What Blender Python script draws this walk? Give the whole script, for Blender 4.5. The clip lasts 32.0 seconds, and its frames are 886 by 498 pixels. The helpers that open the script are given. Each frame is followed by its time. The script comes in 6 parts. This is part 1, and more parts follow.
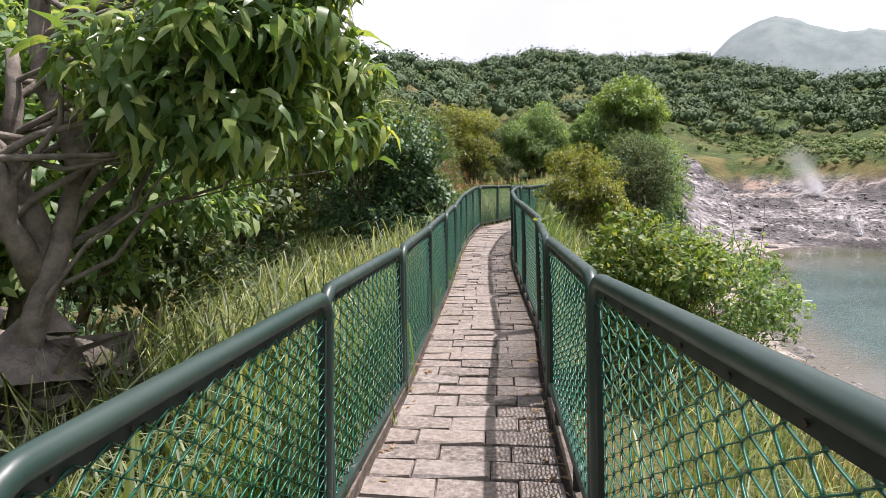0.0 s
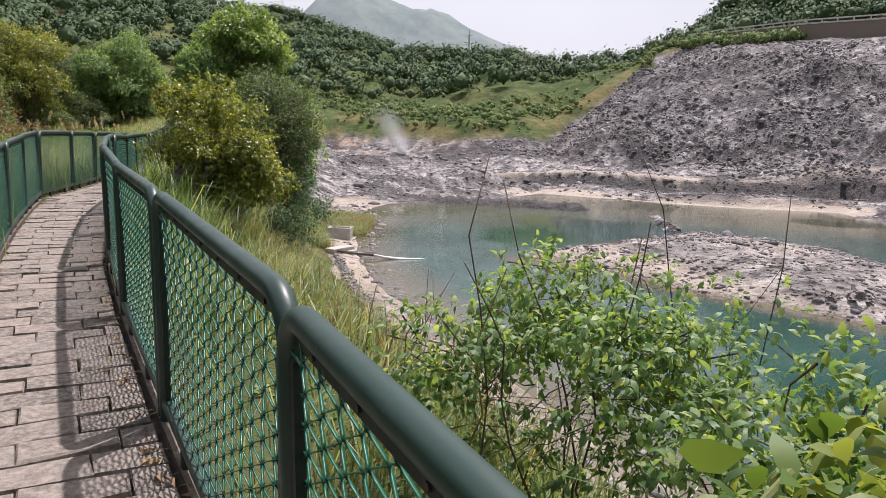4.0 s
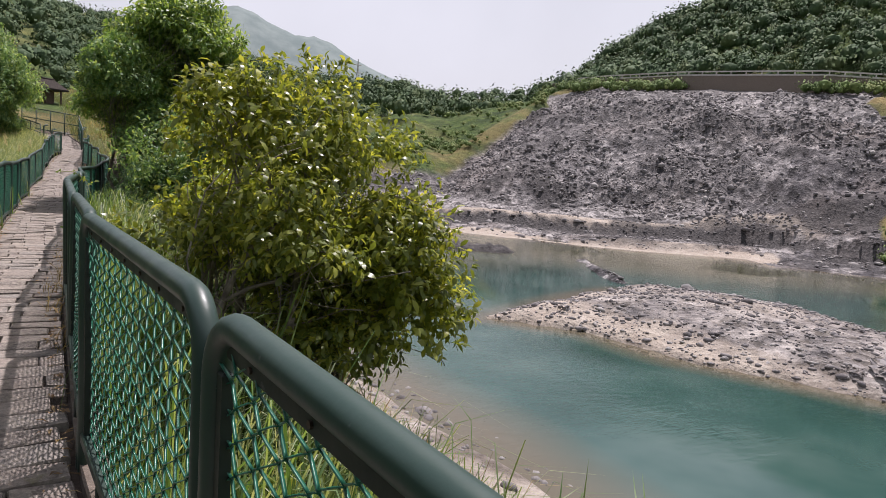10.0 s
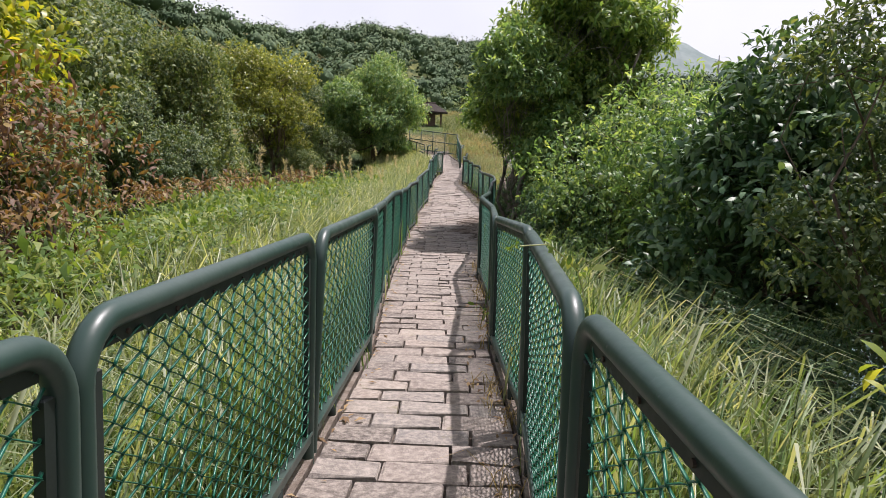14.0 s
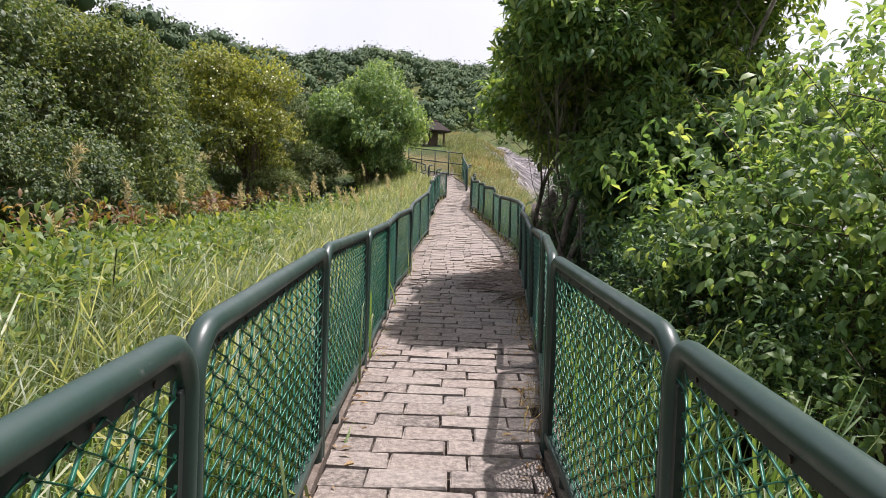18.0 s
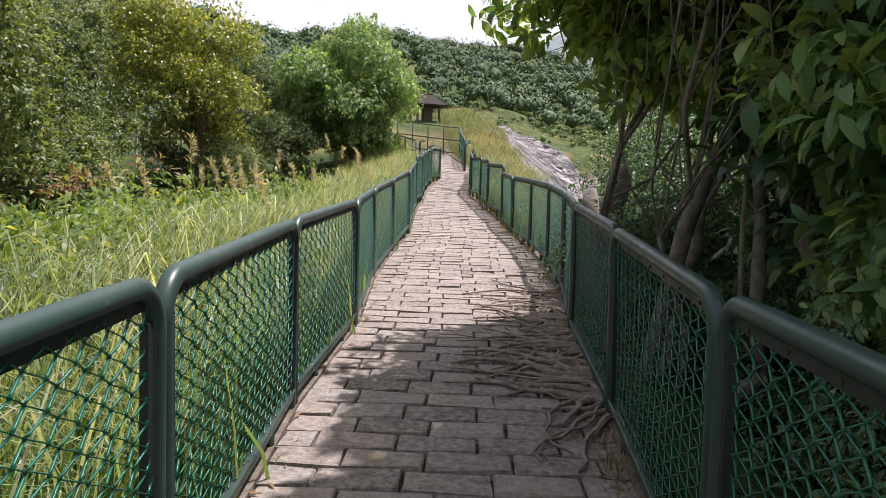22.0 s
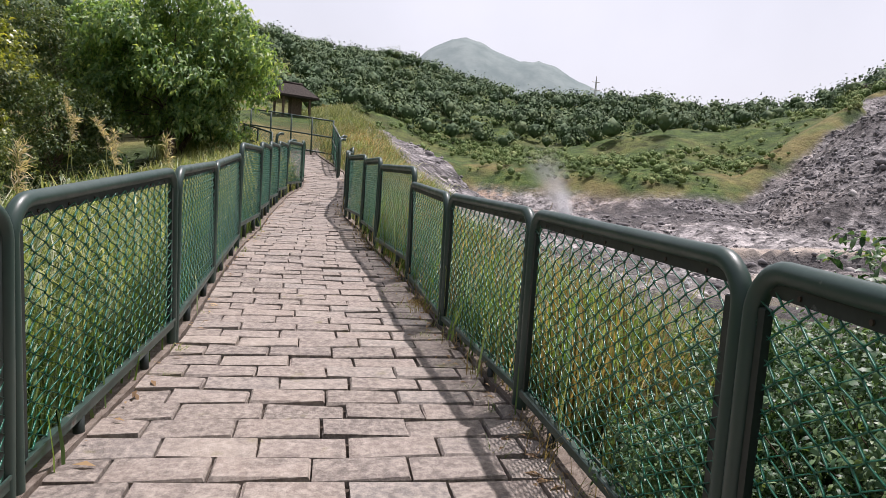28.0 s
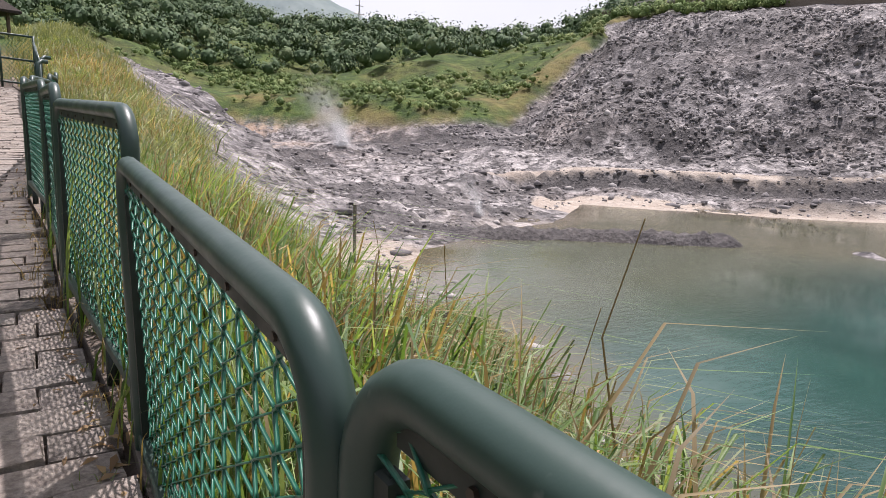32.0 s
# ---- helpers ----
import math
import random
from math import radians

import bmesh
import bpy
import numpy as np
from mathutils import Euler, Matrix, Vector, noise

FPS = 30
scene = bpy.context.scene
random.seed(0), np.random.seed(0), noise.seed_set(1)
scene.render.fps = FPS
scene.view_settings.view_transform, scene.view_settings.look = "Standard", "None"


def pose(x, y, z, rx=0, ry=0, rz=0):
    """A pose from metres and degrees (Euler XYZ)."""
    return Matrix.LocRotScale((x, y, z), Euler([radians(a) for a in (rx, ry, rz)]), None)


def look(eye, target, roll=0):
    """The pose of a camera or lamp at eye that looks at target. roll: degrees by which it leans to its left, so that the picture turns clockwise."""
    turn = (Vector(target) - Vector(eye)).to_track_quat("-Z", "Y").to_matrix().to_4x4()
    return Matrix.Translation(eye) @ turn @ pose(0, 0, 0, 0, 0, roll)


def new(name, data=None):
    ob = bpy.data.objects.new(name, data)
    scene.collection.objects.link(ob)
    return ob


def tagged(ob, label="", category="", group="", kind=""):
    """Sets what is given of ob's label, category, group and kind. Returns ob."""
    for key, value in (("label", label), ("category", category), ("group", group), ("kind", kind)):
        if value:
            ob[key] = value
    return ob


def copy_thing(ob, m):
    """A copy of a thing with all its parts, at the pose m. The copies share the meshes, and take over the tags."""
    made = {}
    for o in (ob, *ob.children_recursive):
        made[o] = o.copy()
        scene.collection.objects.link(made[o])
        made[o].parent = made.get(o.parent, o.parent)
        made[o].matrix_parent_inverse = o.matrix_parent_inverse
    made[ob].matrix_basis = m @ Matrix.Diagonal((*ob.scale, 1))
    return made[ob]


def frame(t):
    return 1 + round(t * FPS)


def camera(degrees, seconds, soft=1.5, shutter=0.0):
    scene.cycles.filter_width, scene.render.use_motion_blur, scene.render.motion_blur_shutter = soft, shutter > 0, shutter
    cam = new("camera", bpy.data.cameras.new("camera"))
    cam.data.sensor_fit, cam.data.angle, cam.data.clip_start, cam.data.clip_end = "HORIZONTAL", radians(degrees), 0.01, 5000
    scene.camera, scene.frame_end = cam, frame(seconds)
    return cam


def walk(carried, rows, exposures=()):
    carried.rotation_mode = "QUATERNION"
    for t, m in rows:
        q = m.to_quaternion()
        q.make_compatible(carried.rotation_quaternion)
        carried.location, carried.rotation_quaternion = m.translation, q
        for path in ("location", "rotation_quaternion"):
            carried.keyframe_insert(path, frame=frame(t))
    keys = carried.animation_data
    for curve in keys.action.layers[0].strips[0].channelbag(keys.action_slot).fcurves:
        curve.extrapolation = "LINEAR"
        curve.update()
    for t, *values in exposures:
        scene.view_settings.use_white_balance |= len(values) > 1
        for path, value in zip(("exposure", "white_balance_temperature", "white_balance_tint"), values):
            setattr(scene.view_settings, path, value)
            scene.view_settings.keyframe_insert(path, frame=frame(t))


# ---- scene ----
cam = camera(67.0, 32.0, soft=0.8)
PATH = [
    (0, (0.006, 0.007, 1.459), (-0.488, 4.958, 0.968), -0.6),
    (0.5, (-0.031, 0.730, 1.454), (-0.419, 5.680, 0.867), 1.2),
    (1, (-0.024, 1.423, 1.461), (-0.238, 6.373, 0.791), 1.8),
    (1.5, (-0.050, 2.017, 1.419), (0.173, 6.964, 0.723), 0.7),
    (2, (0.003, 2.686, 1.404), (1.128, 7.518, 0.778), 1.0),
    (2.5, (-0.009, 3.296, 1.387), (1.767, 7.938, 0.843), 1.6),
    (4.5, (-0.134, 5.717, 1.469), (2.257, 10.017, 0.574), 2.4),
    (5, (-0.176, 6.332, 1.462), (2.366, 10.530, 0.506), 2.0),
    (5.5, (-0.132, 6.973, 1.449), (2.855, 10.891, 0.592), 0.3),
    (6, (-0.122, 7.677, 1.452), (3.388, 11.188, 0.859), 3.5),
    (6.5, (-0.124, 8.384, 1.478), (3.277, 11.980, 0.767), 4.0),
    (7, (-0.161, 9.054, 1.477), (3.128, 12.752, 0.768), 5.6),
    (7.5, (-0.200, 9.720, 1.529), (3.081, 13.432, 0.851), 3.1),
    (8, (-0.283, 10.274, 1.562), (2.971, 14.009, 0.881), 4.3),
    (8.5, (-0.336, 10.934, 1.585), (2.913, 14.679, 0.931), 2.9),
    (9, (-0.330, 11.629, 1.614), (2.923, 15.402, 1.182), 2.3),
    (9.5, (-0.358, 12.288, 1.622), (2.761, 16.167, 1.145), 5.6),
    (10, (-0.338, 12.945, 1.636), (2.752, 16.841, 1.110), 4.4),
    (10.5, (-0.297, 13.704, 1.659), (2.095, 18.061, 1.115), 2.6),
    (11, (-0.310, 14.544, 1.648), (1.615, 19.131, 1.143), 3.5),
    (11.5, (-0.223, 15.245, 1.663), (1.234, 20.013, 1.285), 4.4),
    (12, (-0.123, 15.824, 1.625), (1.407, 20.583, 1.535), 0.5),
    (12.5, (-0.054, 16.484, 1.614), (1.345, 21.265, 1.178), 3.3),
    (13, (0.007, 17.154, 1.609), (1.022, 22.031, 1.172), 2.0),
    (13.5, (0.053, 17.815, 1.638), (1.059, 22.681, 1.077), 1.6),
    (14, (0.163, 18.536, 1.690), (0.957, 23.435, 1.082), 2.0),
    (14.5, (0.235, 19.234, 1.678), (1.124, 24.095, 0.920), 2.1),
    (16.5, (0.623, 21.970, 1.655), (1.688, 26.820, 1.070), -0.6),
    (17, (0.713, 22.695, 1.649), (1.831, 27.548, 1.210), -1.3),
    (17.5, (0.882, 23.423, 1.639), (1.730, 28.332, 1.211), -2.1),
    (18, (0.990, 24.135, 1.630), (1.760, 29.056, 1.197), 1.8),
    (18.5, (1.133, 24.800, 1.605), (1.873, 29.736, 1.309), 0.1),
    (19, (1.255, 25.498, 1.597), (1.708, 30.466, 1.254), 2.5),
    (19.5, (1.374, 26.220, 1.612), (1.841, 31.179, 1.178), 1.5),
    (20, (1.540, 26.909, 1.624), (2.130, 31.845, 1.086), 2.3),
    (20.5, (1.640, 27.613, 1.620), (2.259, 32.548, 1.109), 1.5),
    (21, (1.786, 28.294, 1.612), (2.438, 33.217, 1.025), 2.1),
    (21.5, (1.881, 28.935, 1.616), (2.609, 33.865, 1.204), 3.5),
    (22, (2.009, 29.573, 1.572), (2.797, 34.478, 1.006), 1.7),
    (22.5, (2.159, 30.245, 1.570), (3.000, 35.149, 1.078), 2.4),
    (23, (2.294, 30.947, 1.558), (3.263, 35.812, 0.933), 1.4),
    (23.5, (2.427, 31.597, 1.552), (3.470, 36.416, 0.723), 1.6),
    (24, (2.577, 32.322, 1.563), (3.646, 37.143, 0.776), 1.1),
    (24.5, (2.737, 33.002, 1.594), (3.569, 37.908, 1.102), 0.9),
    (25, (2.851, 33.656, 1.574), (3.635, 38.572, 1.115), 1.2),
    (25.5, (2.983, 34.275, 1.548), (4.019, 39.140, 1.031), 0.1),
    (26, (3.168, 34.960, 1.576), (4.246, 39.810, 1.012), -0.8),
    (26.5, (3.077, 35.464, 1.560), (4.568, 40.207, 1.031), 0.8),
    (28.5, (3.656, 37.473, 1.630), (5.348, 42.154, 1.161), 3.9),
    (29, (3.836, 38.014, 1.661), (5.617, 42.653, 1.104), 3.0),
    (29.5, (4.060, 38.630, 1.693), (5.809, 43.276, 1.101), 1.5),
    (30, (4.277, 39.234, 1.709), (6.502, 43.679, 1.172), 1.7),
    (30.5, (4.532, 39.826, 1.700), (6.950, 44.152, 1.041), 1.9),
    (31, (4.742, 40.392, 1.715), (7.442, 44.529, 0.947), 2.5),
    (31.5, (4.874, 40.923, 1.738), (7.760, 44.896, 0.794), 0.5),
    (32, (4.993, 41.468, 1.751), (8.096, 45.283, 0.850), 1.6),
]
LIGHT = [(0, 0.48), (2, 0.33), (5, 0.10), (10, 0.02), (11.5, 0.15), (13, 0.28), (17, 0.37), (20, 0.48), (23, 0.52), (25, 0.42), (26.5, 0.42), (28.5, 0.14), (30, 0.15), (31, 0.25), (32, 0.30)]
walk(cam, [(t, look(eye, target, roll)) for t, eye, target, roll in PATH], [(t, stops, 6400, 20) for t, stops in LIGHT])

# ---------- world, sun, exposure ----------
SUN_TO = Vector((0.40, 0.22, 1.12)).normalized()
world = bpy.data.worlds.new("world")
scene.world = world
world.use_nodes = True
wn = world.node_tree
sky = wn.nodes.new("ShaderNodeTexSky")
sky.sky_type, sky.sun_disc = "NISHITA", False
sky.sun_elevation = math.asin(SUN_TO.z)
sky.sun_rotation = math.atan2(SUN_TO.x, SUN_TO.y)
sky.air_density, sky.dust_density, sky.ozone_density = 1.6, 5.0, 0.6
# thin bright cloud veil over the blue
cloud = wn.nodes.new("ShaderNodeTexNoise")
cloud.inputs["Scale"].default_value = 2.2
cloud.inputs["Detail"].default_value = 5
cramp = wn.nodes.new("ShaderNodeMapRange")
cramp.inputs[1].default_value, cramp.inputs[2].default_value = 0.3, 0.75
cramp.inputs[3].default_value, cramp.inputs[4].default_value = 0.70, 0.97
wmix = wn.nodes.new("ShaderNodeMixRGB")
wmix.inputs[2].default_value = (10.6, 11.0, 11.7, 1)
wn.links.new(cloud.outputs["Fac"], cramp.inputs[0])
# the veil is thickest towards the horizon and thins overhead
wco = wn.nodes.new("ShaderNodeTexCoord")
wsep = wn.nodes.new("ShaderNodeSeparateXYZ")
wn.links.new(wco.outputs["Generated"], wsep.inputs[0])
thin = wn.nodes.new("ShaderNodeMapRange")
thin.inputs[1].default_value, thin.inputs[2].default_value = 0.30, 0.85
thin.inputs[3].default_value, thin.inputs[4].default_value = 1.0, 0.30
wn.links.new(wsep.outputs["Z"], thin.inputs[0])
veil = wn.nodes.new("ShaderNodeMath")
veil.operation = "MULTIPLY"
wn.links.new(cramp.outputs[0], veil.inputs[0])
wn.links.new(thin.outputs[0], veil.inputs[1])
wn.links.new(veil.outputs[0], wmix.inputs[0])
wn.links.new(sky.outputs[0], wmix.inputs[1])
wn.links.new(wmix.outputs[0], wn.nodes["Background"].inputs[0])
wn.nodes["Background"].inputs[1].default_value = 0.078
sun = new("sun", bpy.data.lights.new("sun", "SUN"))
sun.data.energy, sun.data.angle, sun.data.color = 5.0, radians(0.9), (1.0, 0.965, 0.935)
sun.matrix_world = look(SUN_TO * 100, (0, 0, 0))

# ---------- materials ----------
def base_mat(name, rough=0.7, metal=0.0, spec=0.5):
    m = bpy.data.materials.new(name)
    m.use_nodes = True
    p = m.node_tree.nodes["Principled BSDF"]
    p.inputs["Roughness"].default_value = rough
    p.inputs["Metallic"].default_value = metal
    p.inputs["Specular IOR Level"].default_value = spec
    return m, m.node_tree, p


def nnoise(nt, scale, detail=4, coord=None, rough=0.55):
    n = nt.nodes.new("ShaderNodeTexNoise")
    n.inputs["Scale"].default_value = scale
    n.inputs["Detail"].default_value = detail
    n.inputs["Roughness"].default_value = rough
    if coord is None:
        coord = nt.nodes.new("ShaderNodeTexCoord").outputs["Object"]
    nt.links.new(coord, n.inputs["Vector"])
    return n.outputs["Fac"]


def nramp(nt, fac, stops):
    r = nt.nodes.new("ShaderNodeValToRGB")
    els = r.color_ramp.elements
    while len(els) < len(stops):
        els.new(0.5)
    for e, (pos, c) in zip(els, stops):
        e.position, e.color = pos, (*c, 1)
    nt.links.new(fac, r.inputs[0])
    return r.outputs[0]


def nmix(nt, fac, a, b, mode="MIX"):
    n = nt.nodes.new("ShaderNodeMixRGB")
    n.blend_type = mode
    for s, v in zip(n.inputs, (fac, a, b)):
        if isinstance(v, (int, float)):
            s.default_value = v
        elif isinstance(v, tuple):
            s.default_value = (*v, 1)
        else:
            nt.links.new(v, s)
    return n.outputs[0]


def nbump(nt, p, height, strength=0.5, dist=0.02):
    b = nt.nodes.new("ShaderNodeBump")
    b.inputs["Strength"].default_value, b.inputs["Distance"].default_value = strength, dist
    nt.links.new(height, b.inputs["Height"])
    nt.links.new(b.outputs[0], p.inputs["Normal"])


def nrange(nt, v, a, b, c, d):
    n = nt.nodes.new("ShaderNodeMapRange")
    for i, k in enumerate((a, b, c, d)):
        n.inputs[i + 1].default_value = k
    nt.links.new(v, n.inputs[0])
    return n.outputs[0]


def rnd(nt, island=True):
    if island:
        return nt.nodes.new("ShaderNodeNewGeometry").outputs["Random Per Island"]
    return nt.nodes.new("ShaderNodeObjectInfo").outputs["Random"]


def attr(nt, name):
    a = nt.nodes.new("ShaderNodeAttribute")
    a.attribute_name = name
    return a.outputs["Color"]


def leaf_mat(name, dark, mid, light, glow=0.35, rough=0.42, spread=0.5):
    """Leaf: varied greens, a waxy sheen, and light coming through."""
    m, nt, p = base_mat(name, rough, 0, 0.45)
    r = rnd(nt)
    col = nramp(nt, r, [(0.0, dark), (spread, mid), (0.93, light), (1.0, tuple(min(1, c * 1.4) for c in light))])
    big = nnoise(nt, 1.3, 2)
    col = nmix(nt, nrange(nt, big, 0.35, 0.7, 0.0, 0.55), col, mid)
    nt.links.new(col, p.inputs["Base Color"])
    tr = nt.nodes.new("ShaderNodeBsdfTranslucent")
    warm = nmix(nt, 1.0, col, (1.8, 1.65, 0.75), "MULTIPLY")
    nt.links.new(warm, tr.inputs["Color"])
    mix = nt.nodes.new("ShaderNodeMixShader")
    mix.inputs[0].default_value = glow
    nt.links.new(p.outputs[0], mix.inputs[1])
    nt.links.new(tr.outputs[0], mix.inputs[2])
    nt.links.new(mix.outputs[0], nt.nodes["Material Output"].inputs["Surface"])
    return m


def bark_mat(name, a, b, scale=9):
    m, nt, p = base_mat(name, 0.85, 0, 0.25)
    f = nnoise(nt, scale, 6, rough=0.65)
    nt.links.new(nramp(nt, f, [(0.3, a), (0.7, b)]), p.inputs["Base Color"])
    nbump(nt, p, f, 0.8, 0.03)
    return m


M = {}
M["leaf_broad"] = leaf_mat("leaf_broad", (0.042, 0.092, 0.032), (0.140, 0.240, 0.072), (0.370, 0.420, 0.150), 0.42, 0.32)
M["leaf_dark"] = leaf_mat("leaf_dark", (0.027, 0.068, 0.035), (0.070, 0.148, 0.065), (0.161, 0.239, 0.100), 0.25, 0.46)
M["leaf_mid"] = leaf_mat("leaf_mid", (0.059, 0.117, 0.053), (0.146, 0.258, 0.098), (0.323, 0.398, 0.152), 0.45, 0.48)
M["leaf_gold"] = leaf_mat("leaf_gold", (0.072, 0.130, 0.017), (0.187, 0.245, 0.026), (0.432, 0.389, 0.033), 0.45, 0.40)
M["leaf_rust"] = leaf_mat("leaf_rust", (0.072, 0.036, 0.018), (0.168, 0.090, 0.042), (0.240, 0.180, 0.060), 0.3, 0.6)
M["leaf_fern"] = leaf_mat("leaf_fern", (0.045, 0.095, 0.022), (0.120, 0.200, 0.045), (0.270, 0.300, 0.085), 0.40, 0.5)
M["leaf_lime"] = leaf_mat("leaf_lime", (0.09, 0.15, 0.02), (0.24, 0.30, 0.04), (0.46, 0.44, 0.07), 0.45, 0.35)
# fig leaves with sunlight put into a lighter tone
M["leaf_sunlit"] = leaf_mat("leaf_sunlit", (0.055, 0.115, 0.034), (0.155, 0.255, 0.075), (0.350, 0.420, 0.140), 0.45, 0.42)
M["leaf_gully"] = leaf_mat("leaf_gully", (0.038, 0.066, 0.024), (0.100, 0.152, 0.050), (0.250, 0.275, 0.095), 0.35, 0.55)
M["leaf_gully_dark"] = leaf_mat("leaf_gully_dark", (0.028, 0.056, 0.023), (0.076, 0.126, 0.046), (0.200, 0.235, 0.085), 0.30, 0.55)
M["grass_olive"] = leaf_mat("grass_olive", (0.062, 0.092, 0.034), (0.145, 0.182, 0.084), (0.320, 0.335, 0.195), 0.30, 0.6)
M["grass_green"] = leaf_mat("grass_green", (0.066, 0.112, 0.036), (0.172, 0.225, 0.100), (0.420, 0.440, 0.300), 0.40, 0.45)
M["leaf_olive"] = leaf_mat("leaf_olive", (0.055, 0.080, 0.018), (0.160, 0.200, 0.040), (0.360, 0.370, 0.080), 0.45, 0.32)
M["grass_straw"] = leaf_mat("grass_straw", (0.100, 0.140, 0.048), (0.240, 0.275, 0.115), (0.470, 0.460, 0.270), 0.40, 0.55)
M["grass_gold"] = leaf_mat("grass_gold", (0.100, 0.078, 0.036), (0.235, 0.178, 0.090), (0.420, 0.330, 0.185), 0.35, 0.6)
M["grass_deep"] = leaf_mat("grass_deep", (0.045, 0.100, 0.026), (0.120, 0.205, 0.060), (0.270, 0.345, 0.150), 0.40, 0.5)
M["plume"] = leaf_mat("plume", (0.300, 0.260, 0.180), (0.440, 0.390, 0.290), (0.600, 0.540, 0.430), 0.4, 0.8)



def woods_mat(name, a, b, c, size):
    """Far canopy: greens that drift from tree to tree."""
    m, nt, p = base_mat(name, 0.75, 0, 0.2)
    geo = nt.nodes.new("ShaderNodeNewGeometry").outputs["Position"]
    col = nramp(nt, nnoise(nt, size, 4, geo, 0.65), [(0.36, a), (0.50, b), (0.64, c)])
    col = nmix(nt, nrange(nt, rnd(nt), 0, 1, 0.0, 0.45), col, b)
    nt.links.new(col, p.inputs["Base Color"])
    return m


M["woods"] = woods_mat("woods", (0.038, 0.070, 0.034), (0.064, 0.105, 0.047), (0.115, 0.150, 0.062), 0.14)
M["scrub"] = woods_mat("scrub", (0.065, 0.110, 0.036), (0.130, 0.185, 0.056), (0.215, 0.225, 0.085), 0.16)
M["scrub_rust"] = woods_mat("scrub_rust", (0.15, 0.105, 0.060), (0.25, 0.195, 0.09), (0.28, 0.265, 0.11), 0.5)
M["bark_grey"] = bark_mat("bark_grey", (0.10, 0.085, 0.07), (0.30, 0.26, 0.22))
M["bark_brown"] = bark_mat("bark_brown", (0.05, 0.035, 0.025), (0.16, 0.12, 0.085))
M["root"] = bark_mat("root", (0.13, 0.10, 0.08), (0.36, 0.30, 0.25), 14)
M["thatch"] = bark_mat("thatch", (0.014, 0.011, 0.010), (0.05, 0.038, 0.03), 5)


def paint_mat(name, base, worn, rough):
    m, nt, p = base_mat(name, rough, 0, 0.5)
    f = nnoise(nt, 3.5, 6, rough=0.7)
    col = nmix(nt, nrange(nt, nnoise(nt, 1.1, 3), 0.35, 0.7, 0, 0.8), base, worn)
    col = nmix(nt, nrange(nt, f, 0.66, 0.72, 0, 0.75), col, (0.20, 0.21, 0.19))
    col = nmix(nt, nrange(nt, nnoise(nt, 7.0, 5), 0.70, 0.74, 0, 0.8), col, (0.10, 0.045, 0.02))
    nt.links.new(col, p.inputs["Base Color"])
    nt.links.new(nrange(nt, f, 0.3, 0.8, rough * 0.7, rough * 1.5), p.inputs["Roughness"])
    nbump(nt, p, nnoise(nt, 60, 3), 0.15, 0.002)
    return m


M["rail"] = paint_mat("rail", (0.014, 0.043, 0.033), (0.050, 0.072, 0.060), 0.42)
# dark tone carries the shade that falls on the strip under the rail
M["strip"] = paint_mat("strip", (0.007, 0.016, 0.013), (0.018, 0.022, 0.018), 0.55)
M["wire"] = paint_mat("wire", (0.010, 0.128, 0.074), (0.012, 0.088, 0.055), 0.34)
M["bolt"] = paint_mat("bolt", (0.03, 0.02, 0.015), (0.06, 0.035, 0.02), 0.6)


def brick_mat(name, island):
    m, nt, p = base_mat(name, 0.82, 0, 0.3)
    r = rnd(nt, island)
    geo = nt.nodes.new("ShaderNodeNewGeometry").outputs["Position"]
    col = nramp(nt, r, [(0.0, (0.095, 0.082, 0.072)), (0.35, (0.180, 0.150, 0.128)), (0.7, (0.240, 0.199, 0.168)), (0.9, (0.175, 0.163, 0.150)), (1.0, (0.30, 0.258, 0.215))])
    blot = nnoise(nt, 1.6, 4, geo)
    patch = nnoise(nt, 7.5, 5, geo, 0.7)
    col = nmix(nt, nrange(nt, patch, 0.50, 0.66, 0, 0.6), col, (0.090, 0.078, 0.068))
    col = nmix(nt, nrange(nt, blot, 0.42, 0.68, 0, 0.65), col, (0.17, 0.145, 0.13))
    grain = nnoise(nt, 26, 6, geo, 0.7)
    col = nmix(nt, nrange(nt, grain, 0.40, 0.66, 0.0, 0.7), col, (0.42, 0.37, 0.315))
    moss = nnoise(nt, 4.3, 5, geo)
    col = nmix(nt, nrange(nt, moss, 0.66, 0.74, 0, 0.7), col, (0.16, 0.15, 0.05))
    nt.links.new(col, p.inputs["Base Color"])
    nbump(nt, p, grain, 1.0, 0.010)
    return m


M["brick"] = brick_mat("brick", False)
M["brick_joined"] = brick_mat("brick_joined", True)


def soil_mat(name, a, b, c, scale=6.0):
    m, nt, p = base_mat(name, 0.95, 0, 0.2)
    geo = nt.nodes.new("ShaderNodeNewGeometry").outputs["Position"]
    f = nnoise(nt, scale, 7, geo, 0.7)
    col = nramp(nt, f, [(0.25, a), (0.5, b), (0.75, c)])
    nt.links.new(col, p.inputs["Base Color"])
    nbump(nt, p, f, 0.8, 0.03)
    return m


M["bed"] = soil_mat("bed", (0.05, 0.04, 0.032), (0.085, 0.068, 0.055), (0.16, 0.13, 0.10), 9)
M["kerb"] = soil_mat("kerb", (0.09, 0.07, 0.055), (0.17, 0.14, 0.115), (0.27, 0.235, 0.20), 12)
M["concrete"] = soil_mat("concrete", (0.30, 0.28, 0.25), (0.42, 0.40, 0.37), (0.55, 0.53, 0.50), 3)
M["litter"] = leaf_mat("litter", (0.100, 0.060, 0.030), (0.220, 0.140, 0.070), (0.380, 0.270, 0.140), 0.2, 0.8)


